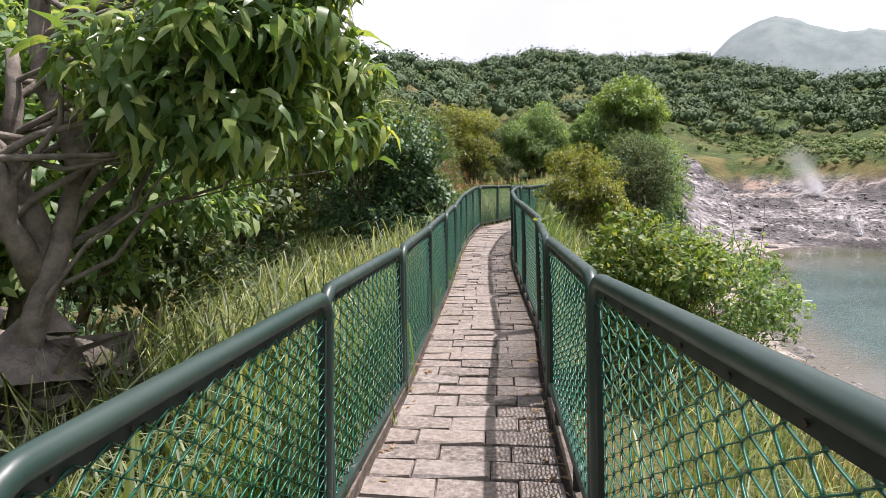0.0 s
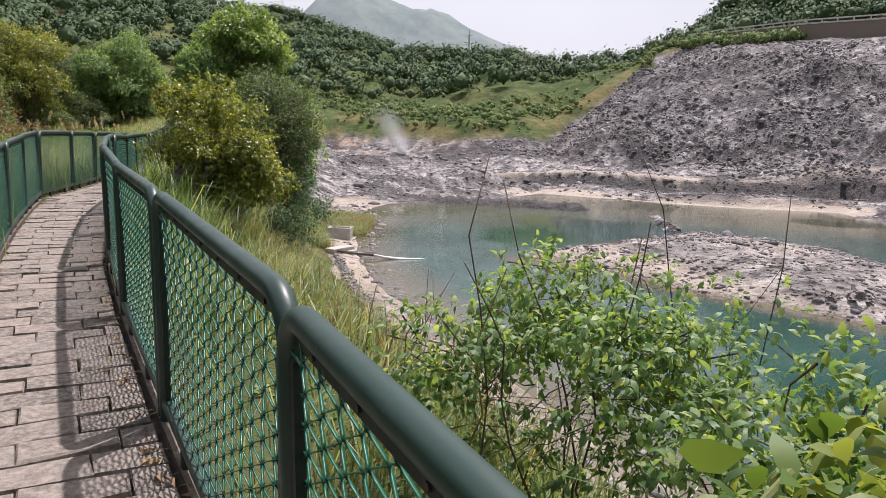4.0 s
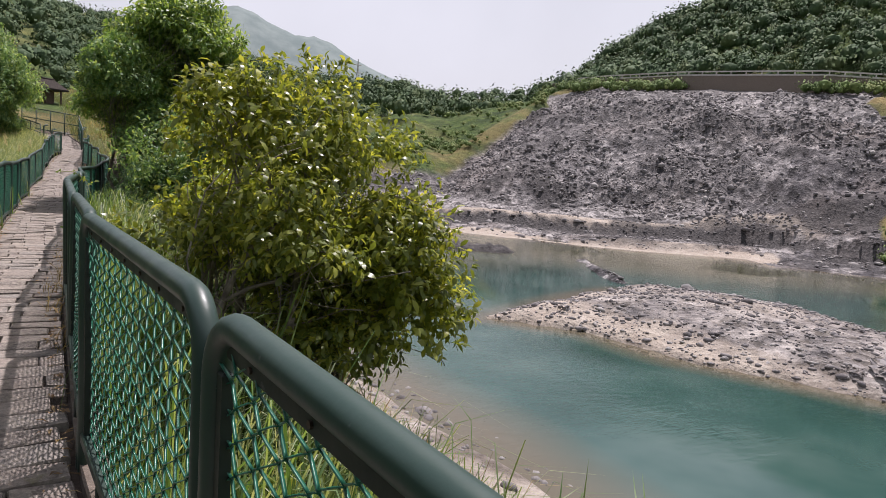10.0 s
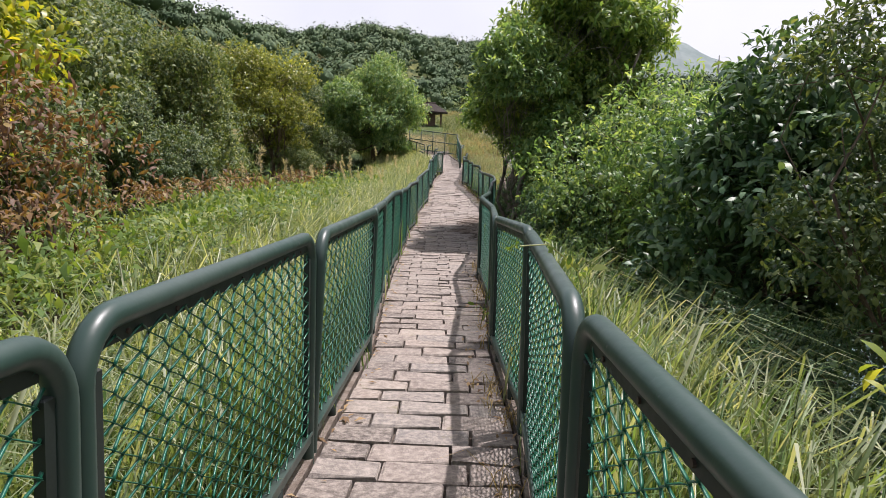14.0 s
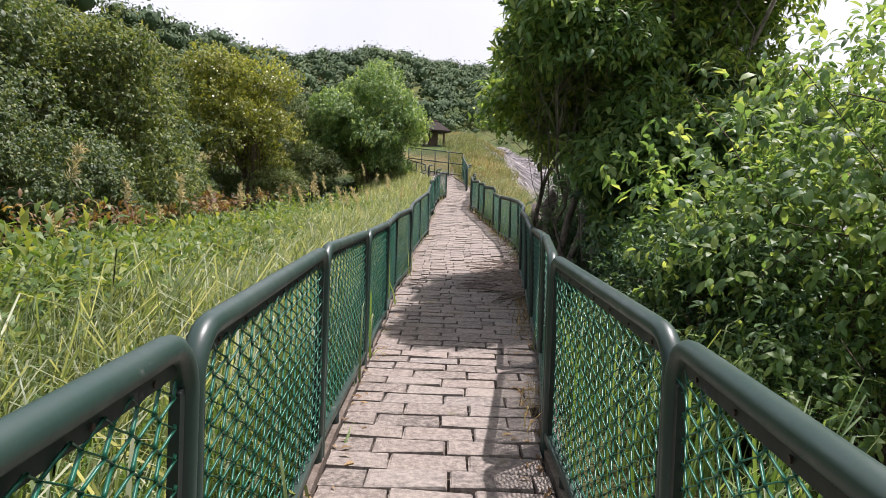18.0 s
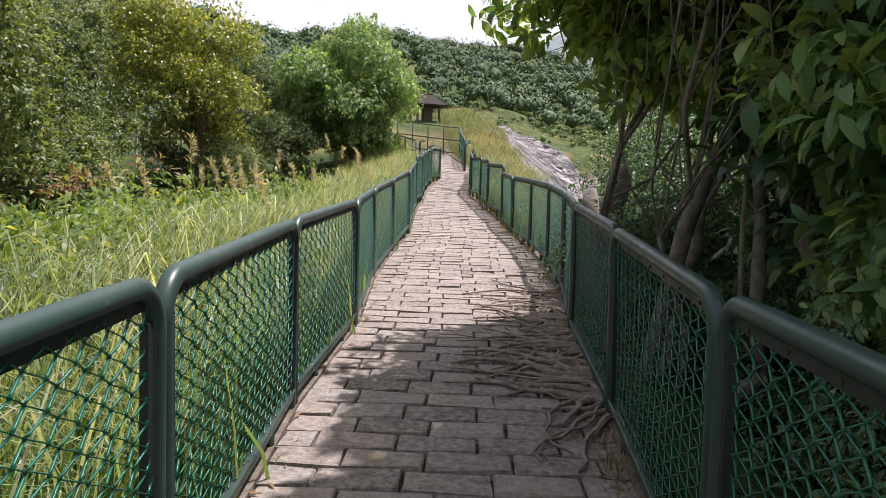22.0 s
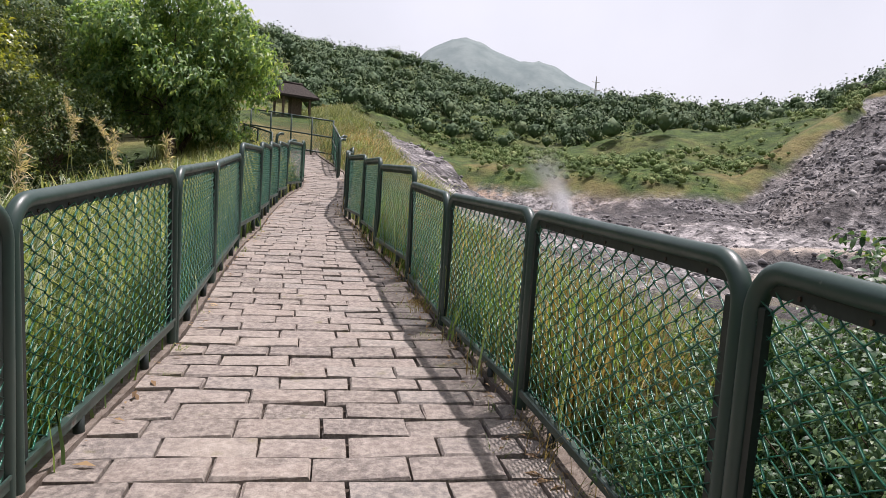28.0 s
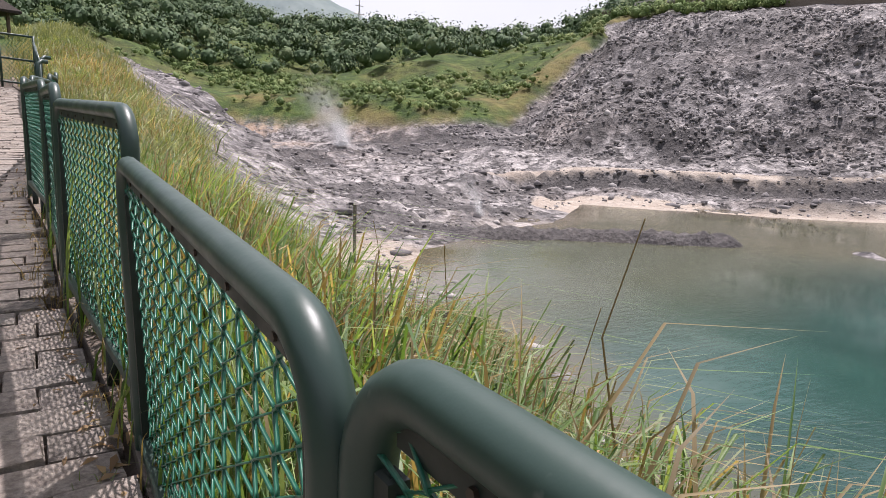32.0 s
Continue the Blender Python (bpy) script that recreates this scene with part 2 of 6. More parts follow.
def ground_mat():
    m, nt, p = base_mat("ground", 0.92, 0, 0.2)
    geo = nt.nodes.new("ShaderNodeNewGeometry").outputs["Position"]
    sep = nt.nodes.new("ShaderNodeSeparateColor")
    nt.links.new(attr(nt, "cover"), sep.inputs[0])
    sep2 = nt.nodes.new("ShaderNodeSeparateColor")
    nt.links.new(attr(nt, "tint"), sep2.inputs[0])
    n1, n2, n3 = nnoise(nt, 0.05, 5, geo), nnoise(nt, 0.45, 7, geo, 0.7), nnoise(nt, 3.0, 6, geo, 0.7)
    # bare volcanic clay and scree
    rock = nramp(nt, n2, [(0.36, (0.024, 0.023, 0.026)), (0.45, (0.072, 0.068, 0.072)), (0.53, (0.150, 0.141, 0.142)), (0.63, (0.36, 0.338, 0.326))])
    rock = nmix(nt, nrange(nt, n3, 0.42, 0.60, 0, 0.6), rock, (0.052, 0.049, 0.052))
    rock = nmix(nt, nrange(nt, n1, 0.48, 0.62, 0, 0.5), rock, (0.23, 0.19, 0.165))
    rock = nmix(nt, sep2.outputs[2], rock, nramp(nt, n2, [(0.4, (0.12, 0.113, 0.112)), (0.6, (0.29, 0.272, 0.262))]))
    cells = []
    for size in (0.85, 2.7):
        vo = nt.nodes.new("ShaderNodeTexVoronoi")
        vo.inputs["Scale"].default_value = size
        nt.links.new(geo, vo.inputs["Vector"])
        cells.append(vo)
    bits = nt.nodes.new("ShaderNodeSeparateColor")
    nt.links.new(cells[0].outputs["Color"], bits.inputs[0])
    bits2 = nt.nodes.new("ShaderNodeSeparateColor")
    nt.links.new(cells[1].outputs["Color"], bits2.inputs[0])
    tone = nmix(nt, 0.5, bits.outputs[0], bits2.outputs[1])
    tone = nrange(nt, tone, 0.15, 0.85, 0.28, 1.65)
    rock = nmix(nt, 1.0, rock, tone, "MULTIPLY")
    sand = nramp(nt, n2, [(0.3, (0.30, 0.25, 0.205)), (0.6, (0.42, 0.37, 0.315)), (0.8, (0.56, 0.52, 0.47))])
    sand = nmix(nt, nrange(nt, n3, 0.4, 0.7, 0, 0.4), sand, (0.26, 0.21, 0.165))
    grass = nramp(nt, n2, [(0.36, (0.030, 0.055, 0.014)), (0.52, (0.066, 0.108, 0.025)), (0.66, (0.120, 0.155, 0.038))])
    grass = nmix(nt, nrange(nt, n3, 0.35, 0.7, 0, 0.5), grass, (0.045, 0.065, 0.018))
    scrub = nnoise(nt, 0.19, 6, geo, 0.72)
    grass = nmix(nt, nrange(nt, scrub, 0.47, 0.60, 0, 0.8), grass, (0.024, 0.042, 0.013))
    grass = nmix(nt, nrange(nt, scrub, 0.40, 0.30, 0, 0.6), grass, (0.17, 0.165, 0.060))
    dry = nramp(nt, n2, [(0.3, (0.12, 0.09, 0.04)), (0.6, (0.22, 0.17, 0.07)), (0.8, (0.30, 0.25, 0.12))])
    col = nmix(nt, nrange(nt, nmix(nt, 0.35, sep.outputs[2], n2), 0.35, 0.6, 0, 1), rock, sand)
    col = nmix(nt, nmix(nt, 1.0, sep2.outputs[0], nrange(nt, n2, 0.42, 0.56, 0, 0.85), "MULTIPLY"), col, (0.38, 0.27, 0.19))
    col = nmix(nt, sep2.outputs[1], col, nramp(nt, n3, [(0.4, (0.026, 0.024, 0.025)), (0.62, (0.085, 0.08, 0.078))]))
    veg = nmix(nt, sep.outputs[1], grass, dry)
    edge = nmix(nt, 0.3, sep.outputs[0], n3)
    col = nmix(nt, nrange(nt, edge, 0.38, 0.58, 0, 1), col, veg)
    nt.links.new(col, p.inputs["Base Color"])
    hgt = nmix(nt, 0.45, nmix(nt, 0.4, n2, n3), nmix(nt, 0.4, cells[0].outputs["Distance"], cells[1].outputs["Distance"]))
    nbump(nt, p, hgt, 1.0, 0.55)
    return m


M["ground"] = ground_mat()


def stone_mat():
    m, nt, p = base_mat("stone", 0.9, 0, 0.25)
    col = nramp(nt, rnd(nt), [(0, (0.10, 0.095, 0.097)), (0.4, (0.17, 0.161, 0.163)), (0.8, (0.25, 0.237, 0.232)), (1, (0.42, 0.40, 0.38))])
    geo = nt.nodes.new("ShaderNodeNewGeometry").outputs["Position"]
    f = nnoise(nt, 4, 6, geo, 0.7)
    col = nmix(nt, nrange(nt, f, 0.4, 0.7, 0, 0.5), col, (0.24, 0.21, 0.20))
    nt.links.new(col, p.inputs["Base Color"])
    nbump(nt, p, f, 0.8, 0.05)
    return m


M["stone"] = stone_mat()


def water_mat():
    m, nt, p = base_mat("water", 0.06, 0, 0.5)
    p.inputs["IOR"].default_value = 1.33
    geo = nt.nodes.new("ShaderNodeNewGeometry").outputs["Position"]
    sep = nt.nodes.new("ShaderNodeSeparateColor")
    nt.links.new(attr(nt, "depth"), sep.inputs[0])
    n1 = nnoise(nt, 0.12, 4, geo)
    deep = nramp(nt, n1, [(0.38, (0.018, 0.052, 0.044)), (0.52, (0.030, 0.074, 0.064)), (0.66, (0.060, 0.105, 0.093))])
    col = nmix(nt, sep.outputs[1], deep, (0.088, 0.090, 0.055))
    fac = nrange(nt, nmix(nt, 0.25, sep.outputs[0], n1), 0.15, 0.6, 0, 1)
    col = nmix(nt, fac, (0.115, 0.098, 0.066), col)
    nt.links.new(col, p.inputs["Base Color"])
    mapn = nt.nodes.new("ShaderNodeMapping")
    mapn.inputs["Rotation"].default_value = (0, 0, 0.6)
    mapn.inputs["Scale"].default_value = (1.0, 2.6, 1.0)
    nt.links.new(geo, mapn.inputs["Vector"])
    wave = nnoise(nt, 1.7, 4, mapn.outputs[0], 0.6)
    calm = nrange(nt, nnoise(nt, 0.07, 2, geo), 0.42, 0.62, 0.05, 1.0)
    b = nmix(nt, 1.0, wave, calm, "MULTIPLY")
    nbump(nt, p, b, 0.55, 0.07)
    return m


M["water"] = water_mat()
m, nt, p = base_mat("hazed_mountain", 0.95, 0, 0.1)
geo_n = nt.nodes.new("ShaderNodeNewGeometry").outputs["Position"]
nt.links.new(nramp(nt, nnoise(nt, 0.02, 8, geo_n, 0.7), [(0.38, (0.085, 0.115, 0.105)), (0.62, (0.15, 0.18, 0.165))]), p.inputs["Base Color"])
# blue-grey emission puts the distance haze into the mountain's colour
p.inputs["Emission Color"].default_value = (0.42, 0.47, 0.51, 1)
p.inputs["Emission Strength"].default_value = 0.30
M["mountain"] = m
m, nt, p = base_mat("white_foam", 0.5)
p.inputs["Base Color"].default_value = (0.82, 0.84, 0.85, 1)
M["foam"] = m
m, nt, p = base_mat("pipe_plastic", 0.5)
nt.links.new(nramp(nt, nnoise(nt, 5), [(0.3, (0.05, 0.045, 0.04)), (0.7, (0.16, 0.14, 0.12))]), p.inputs["Base Color"])
M["pipe"] = m
m, nt, p = base_mat("steam", 1.0, 0, 0.0)
p.inputs["Base Color"].default_value = (0.92, 0.92, 0.92, 1)
M["steam"] = m

# ---------- mesh helpers ----------
def mesh_of(name, v, f, mat=None, smooth=False):
    me = bpy.data.meshes.new(name)
    v = np.asarray(v, np.float32)
    if isinstance(f, np.ndarray):
        n, k = f.shape
        me.vertices.add(len(v))
        me.vertices.foreach_set("co", v.ravel())
        me.loops.add(n * k)
        me.loops.foreach_set("vertex_index", f.astype(np.int32).ravel())
        me.polygons.add(n)
        me.polygons.foreach_set("loop_start", np.arange(0, n * k, k, dtype=np.int32))
        me.polygons.foreach_set("loop_total", np.full(n, k, np.int32))
        me.update(calc_edges=True)
    else:
        me.from_pydata(v.tolist(), [], f)
    if smooth:
        me.polygons.foreach_set("use_smooth", [True] * len(me.polygons))
    if mat is not None:
        me.materials.append(mat)
    return me


def part(name, me, parent, label=""):
    ob = new(name, me)
    ob.parent = parent
    if label:
        ob["label"] = label
    return ob


def thing(name, label, category, group="", kind="", at=(0, 0, 0), turn=0.0, me=None):
    ob = new(name, me)
    ob.location, ob.rotation_euler = at, (0, 0, turn)
    return tagged(ob, label, category, group, kind)


def joined(pieces):
    vs, fs, n = [], [], 0
    for v, f in pieces:
        vs.append(np.asarray(v, float))
        fs += [tuple(i + n for i in q) for q in f]
        n += len(v)
    return np.concatenate(vs), fs


def tube(path, radii, sides=8, cap=True):
    """A tube along a path; radii one number or one for each point."""
    path = np.asarray(path, float)
    n = len(path)
    radii = np.broadcast_to(np.asarray(radii, float), (n,))
    tang = np.gradient(path, axis=0)
    tang /= np.linalg.norm(tang, axis=1)[:, None] + 1e-9
    ref = np.array([0, 0, 1.0]) if abs(tang[0][2]) < 0.9 else np.array([1.0, 0, 0])
    v = []
    a = np.arange(sides) * 2 * np.pi / sides
    for i in range(n):
        s = np.cross(tang[i], ref)
        s /= np.linalg.norm(s) + 1e-9
        u = np.cross(s, tang[i])
        ref = u
        v.append(path[i] + radii[i] * (np.cos(a)[:, None] * s + np.sin(a)[:, None] * u))
    v = np.concatenate(v)
    f = []
    for i in range(n - 1):
        for k in range(sides):
            j = (k + 1) % sides
            f.append((i * sides + k, i * sides + j, (i + 1) * sides + j, (i + 1) * sides + k))
    if cap:
        f.append(tuple(range(sides))[::-1])
        f.append(tuple((n - 1) * sides + k for k in range(sides)))
    return v, f


def slab(x0, y0, z0, x1, y1, z1, c=0.0):
    """A box with a chamfered top edge of width c."""
    if c <= 0:
        v = [(x, y, z) for z in (z0, z1) for x, y in ((x0, y0), (x1, y0), (x1, y1), (x0, y1))]
        f = [(3, 2, 1, 0), (4, 5, 6, 7)] + [(k, (k + 1) % 4, 4 + (k + 1) % 4, 4 + k) for k in range(4)]
        return np.array(v, float), f
    v = [(x, y, z) for z in (z0, z1 - c) for x, y in ((x0, y0), (x1, y0), (x1, y1), (x0, y1))]
    v += [(x, y, z1) for x, y in ((x0 + c, y0 + c), (x1 - c, y0 + c), (x1 - c, y1 - c), (x0 + c, y1 - c))]
    f = [(3, 2, 1, 0), (8, 9, 10, 11)]
    for b in (0, 4):
        f += [(b + k, b + (k + 1) % 4, b + 4 + (k + 1) % 4, b + 4 + k) for k in range(4)]
    return np.array(v, float), f


def sweep_box(line, half, z0, z1):
    """A bar of rectangular section along a line of (x, y, z)."""
    line = np.asarray(line, float)
    d = np.gradient(line[:, :2], axis=0)
    d /= np.linalg.norm(d, axis=1)[:, None] + 1e-9
    nrm = np.stack([d[:, 1], -d[:, 0]], 1)
    v = []
    for p, q in zip(line, nrm):
        for s, z in ((-half, z0), (half, z0), (half, z1), (-half, z1)):
            v.append((p[0] + q[0] * s, p[1] + q[1] * s, p[2] + z))
    f = []
    n = len(line)
    for i in range(n - 1):
        for k in range(4):
            j = (k + 1) % 4
            f.append((i * 4 + k, i * 4 + j, i * 4 + 4 + j, i * 4 + 4 + k))
    f += [(3, 2, 1, 0), tuple(4 * n - 4 + k for k in range(4))]
    return np.array(v), f


def vnoise(x, y, seed=0):
    """Smooth lattice noise, 0 to 1."""
    x, y = np.asarray(x, float), np.asarray(y, float)
    i, j = np.floor(x).astype(np.int64), np.floor(y).astype(np.int64)
    fx, fy = x - i, y - j
    fx, fy = fx * fx * (3 - 2 * fx), fy * fy * (3 - 2 * fy)

    def h(a, b):
        k = (a * 374761393 + b * 668265263 + seed * 974634777) & 0xFFFFFFFF
        k = ((k ^ (k >> 13)) * 1274126177) & 0xFFFFFFFF
        return ((k ^ (k >> 16)) & 0xFFFF) / 65535.0

    return (h(i, j) * (1 - fx) + h(i + 1, j) * fx) * (1 - fy) + (h(i, j + 1) * (1 - fx) + h(i + 1, j + 1) * fx) * fy


def fbm(x, y, size, octaves=4, seed=0, ridged=False):
    out, amp, tot = 0.0, 1.0, 0.0
    for o in range(octaves):
        n = vnoise(x / size, y / size, seed + o * 7)
        if ridged:
            n = 1 - abs(2 * n - 1)
        out, tot = out + amp * n, tot + amp
        size, amp = size / 2.1, amp * 0.52
    return out / tot


def sstep(a, b, x):
    t = np.clip((x - a) / (b - a), 0, 1)
    return t * t * (3 - 2 * t)


def poly_dist(px, py, poly, closed=True):
    """Distance to a polygon's outline, and whether inside."""
    q = np.asarray(poly, float)
    nx = np.roll(q, -1, axis=0) if closed else q[1:]
    q0 = q if closed else q[:-1]
    best = np.full(px.shape, 1e9)
    ins = np.zeros(px.shape, bool)
    for (ax, ay), (bx, by) in zip(q0, nx):
        dx, dy = bx - ax, by - ay
        t = np.clip(((px - ax) * dx + (py - ay) * dy) / (dx * dx + dy * dy + 1e-9), 0, 1)
        best = np.minimum(best, np.hypot(px - ax - t * dx, py - ay - t * dy))
        if closed:
            cross = ((ay > py) != (by > py)) & (px < (bx - ax) * (py - ay) / (by - ay + 1e-12) + ax)
            ins ^= cross
    return best, ins


# ---------- plan ----------
WATER_Z = -5.7
# posts of the two railings: x, y, top of the rail
POSTS_L = [(-0.83, -7.00, 0.96), (-0.83, -5.05, 0.97), (-0.83, -3.10, 0.98), (-0.82, -1.11, 0.99), (-0.84, 0.84, 1.03), (-0.80, 2.79, 1.02), (-0.77, 4.74, 1.02), (-0.80, 6.69, 1.04),
           (-0.82, 8.61, 1.09), (-0.87, 10.52, 1.13), (-0.92, 12.41, 1.20), (-0.93, 14.29, 1.27), (-0.89, 16.16, 1.33), (-0.80, 18.03, 1.38), (-0.35, 19.89, 1.38), (0.05, 21.79, 1.37),
           (0.43, 23.72, 1.37), (0.64, 25.66, 1.32), (0.90, 27.59, 1.34), (1.20, 29.55, 1.30), (1.50, 31.52, 1.28), (1.76, 33.45, 1.30), (2.17, 35.34, 1.34), (2.44, 37.62, 1.38),
           (2.84, 39.65, 1.48), (3.30, 41.66, 1.62), (3.56, 43.61, 1.70), (3.87, 45.55, 1.85)]
POSTS_R = [(0.36, -7.20, 1.02), (0.36, -5.25, 1.03), (0.36, -3.30, 1.05), (0.44, -1.26, 1.14), (0.50, 0.42, 1.21), (0.36, 2.66, 1.11), (0.29, 4.59, 1.10), (0.31, 6.52, 1.13),
           (0.20, 8.45, 1.20), (0.11, 10.40, 1.23), (0.07, 12.35, 1.30), (0.15, 14.29, 1.37), (0.26, 16.23, 1.38), (0.52, 18.17, 1.35), (0.79, 20.12, 1.37), (1.21, 22.00, 1.39),
           (1.48, 23.90, 1.31), (1.90, 25.78, 1.28), (2.17, 27.68, 1.31), (2.70, 29.51, 1.31), (3.15, 31.33, 1.26), (3.60, 33.15, 1.31), (4.02, 35.00, 1.36), (4.50, 36.64, 1.42),
           (4.88, 38.38, 1.48), (5.17, 40.24, 1.52), (5.34, 42.05, 1.56), (5.60, 43.93, 1.64)]
STEP_L = [(4.25, 47.44, 1.99), (4.55, 49.35, 2.09), (4.89, 51.25, 2.20), (5.28, 53.15, 2.32), (5.87, 55.00, 2.46), (6.15, 56.70, 2.56)]
STEP_R = [(5.71, 45.91, 1.84), (5.94, 47.85, 1.93), (6.06, 49.79, 2.04), (6.40, 51.70, 2.14), (6.90, 53.55, 2.26), (7.30, 55.40, 2.40), (7.60, 57.30, 2.52)]
FLOOR_Y = (-10, 3, 10, 18, 27, 33, 38, 43, 46, 52, 60, 70, 85, 110, 150)
FLOOR_Z = (-0.12, -0.06, 0.1, 0.25, 0.2, 0.17, 0.3, 0.5, 0.7, 1.0, 1.85, 3.5, 6.0, 8.0, 9.8)
FAR_AXIS = [(6.1, 60.0), (5.8, 64.0), (7.5, 80.0), (10.0, 110.0), (12.0, 150.0)]


def line_x(pts, y):
    a = np.array([(p[1], p[0]) for p in pts])
    return np.interp(y, a[:, 0], a[:, 1])


LX = [(-0.83, -60.0)] + [p[:2] for p in POSTS_L + STEP_L] + FAR_AXIS
RX = [(0.36, -60.0)] + [p[:2] for p in POSTS_R + STEP_R] + [(x + 1.9, y) for x, y in FAR_AXIS]


def left_x(y):
    return line_x(LX, y)


def right_x(y):
    return line_x(RX, y)


def floor_z(y):
    return np.interp(y, FLOOR_Y, FLOOR_Z)


SHORE = [(11.2, 12.0), (11.4, 17.5), (12.0, 22.0), (12.7, 26.5), (13.2, 33.0), (14.6, 40.7), (16.8, 47.5), (18.6, 51.5), (21.2, 57.0), (24.3, 65.0), (30.0, 72.5), (39.0, 76.0),
         (46.0, 77.0), (58.5, 84.5), (65.6, 71.5), (72.2, 62.5), (82.0, 55.5), (77.5, 49.5), (83.2, 41.6), (80.5, 28.0), (72.0, -15.0), (40.0, -35.0), (14.0, -22.0), (10.8, 0.0)]
ISLE = [(23.5, 39.3), (26.4, 34.6), (26.3, 29.3), (28.3, 24.2), (29.4, 19.7), (32.3, 20.6), (39.7, 20.8), (43.5, 24.6), (46.5, 32.0), (45.2, 39.0), (41.0, 44.0), (34.0, 42.5)]
SPIT = [(36.0, 75.5), (41.5, 71.8), (48.5, 64.6)]
ISLETS = [(44.5, 46.2), (49.0, 52.0), (53.5, 57.5)]
ROAD = [(160.0, 168.0, 34.0), (157.0, 142.0, 33.5), (151.5, 112.0, 31.6), (152.0, 79.0, 29.4), (165.0, 57.0, 28.0), (192.0, 34.0, 27.0)]
# distant hills by bearing: degrees from +y to the right, foot distance and height, crest distance and angle
HILLS = [(-120, 45, -1, 180, 9), (-70, 26, -1.5, 130, 14), (-40, 24, -1.5, 110, 16), (-22, 32, -1.5, 115, 12.8), (-12, 60, 1, 200, 9.2), (-4, 120, 8, 400, 8.9),
         (3, 125, 9, 420, 9.9), (14, 150, 6, 420, 9.3), (19, 165, 6, 420, 8.1), (25, 160, 6, 380, 6.8), (32, 150, 6, 330, 6.9), (38, 155, 6, 320, 6.3),
         (44, 185, 22, 310, 6.9), (47, 205, 31, 290, 7.7), (51, 206, 33, 280, 10.5), (58, 186, 30.5, 270, 13.9), (70, 172, 29, 270, 17.0), (90, 200, 26, 300, 16.5),
         (125, 130, 4, 300, 9.6)]
HILL_C = (0.0, 12.0)


def ground_parts(x, y):
    """Height of the ground and what covers it."""
    x, y = np.asarray(x, float), np.asarray(y, float)
    shape = x.shape
    x, y = x.ravel(), y.ravel()
    ds, inside = poly_dist(x, y, SHORE)
    raw = np.where(inside, 0, ds)
    ds = np.where(inside, -ds, ds) + (fbm(x, y, 5.0, 3, 3) - 0.5) * 1.6
    zf, lx, rx = floor_z(y), left_x(y), right_x(y)
    dr, dl = x - rx, lx - x
    out = np.maximum(ds, 0)
    # bank on the lake side
    r = np.clip(dr / (np.maximum(dr, 0.01) + out + 0.01), 0, 1)
    r = np.maximum(r, 0.86 * sstep(24, 36, x))
    fall = sstep(0.03, 0.74, r)
    rough = (fbm(x, y, 3.2, 4, 11) - 0.5)
    z = zf - 0.10 + (-5.42 - zf) * fall - 0.25 * sstep(0.75, 1.0, r)
    z = z + rough * 0.7 * sstep(0.5, 2.5, dr) * (1 - sstep(0.6, 0.75, r))
    ridge_n = sstep(48, 60, y) * sstep(0.5, 4, dr) * (1 - sstep(0.2, 0.45, r))
    z = z + ridge_n * (0.45 + 1.0 * fbm(x, y, 7, 3, 5))
    # left bank falls into a wooded gully
    zl = zf - 0.12 - 0.20 * np.clip(dl - 0.3 - 1.2 * sstep(16, 24, y), 0, 9) + 0.14 * sstep(18, 26, y) * sstep(0.3, 1.2, dl) + (fbm(x, y, 4, 3, 8) - 0.5) * 0.5 * sstep(0.5, 2, dl)
    z = np.where(dl > 0, zl, z)
    on = (dl <= 0.12) & (dr <= 0.12) & (y < 72)
    z = np.where(on, zf - 0.16, z)
    # pit floor, terrace and scree slope
    east = sstep(24, 34, x)
    z = z + east * 0.085 * np.clip(out, 0, 45)
    wob = (fbm(x, y, 32, 2, 21) - 0.5) * 5
    bear = np.degrees(np.arctan2(x - HILL_C[0], y - HILL_C[1]))
    terr = sstep(10.5, 12.6, raw + wob * 0.5) * sstep(30, 36, bear) * (1 - sstep(64, 70, bear))
    z = z + east * 1.7 * terr
    pit = east * sstep(1, 5, out)
    gully = fbm(x * 0.7, y, 11, 4, 31, True)
    z = z + pit * ((gully - 0.6) * 2.8 + (fbm(x, y, 3.0, 3, 33) - 0.5) * 0.9) * (1 - 0.85 * sstep(9.5, 10.5, out) * (1 - sstep(17, 20, out)) * sstep(36, 40, bear))
    hq = z / 0.65
    ledge = 0.65 * (np.floor(hq) + sstep(0.55, 1.0, hq - np.floor(hq)))
    z = z + (ledge - z) * pit * 0.8
    xb = np.interp(y, (20, 54, 79, 104, 130), (98, 95, 87, 74, 78))
    xr = np.interp(y, (20, 57, 79, 112, 142, 168), (200, 160, 150, 149.5, 155, 158))
    zr = np.interp(y, (20, 57, 79, 112, 142, 168), (22, 24.0, 25.4, 27.6, 30, 31))
    s = (x - xb) / (xr - xb)
    zm = -1.9 + (zr + 1.9) * np.clip(s, -0.3, 1.0) ** 1 + np.where(s > 0, 3.2 * np.sin(np.pi * np.clip(s, 0, 1)), 0)
    ye = 112 + (x - 75) * 0.366
    over = np.maximum(y - ye, 0)
    zm = zm - over * 0.62
    scree = (s > 0) & (s < 1.02) & (zm > z)
    lump = fbm(x, y, 9, 5, 41, True)
    cliff = np.exp(-((s - 0.52 - 0.06 * np.sin(y / 7)) / 0.05) ** 2)
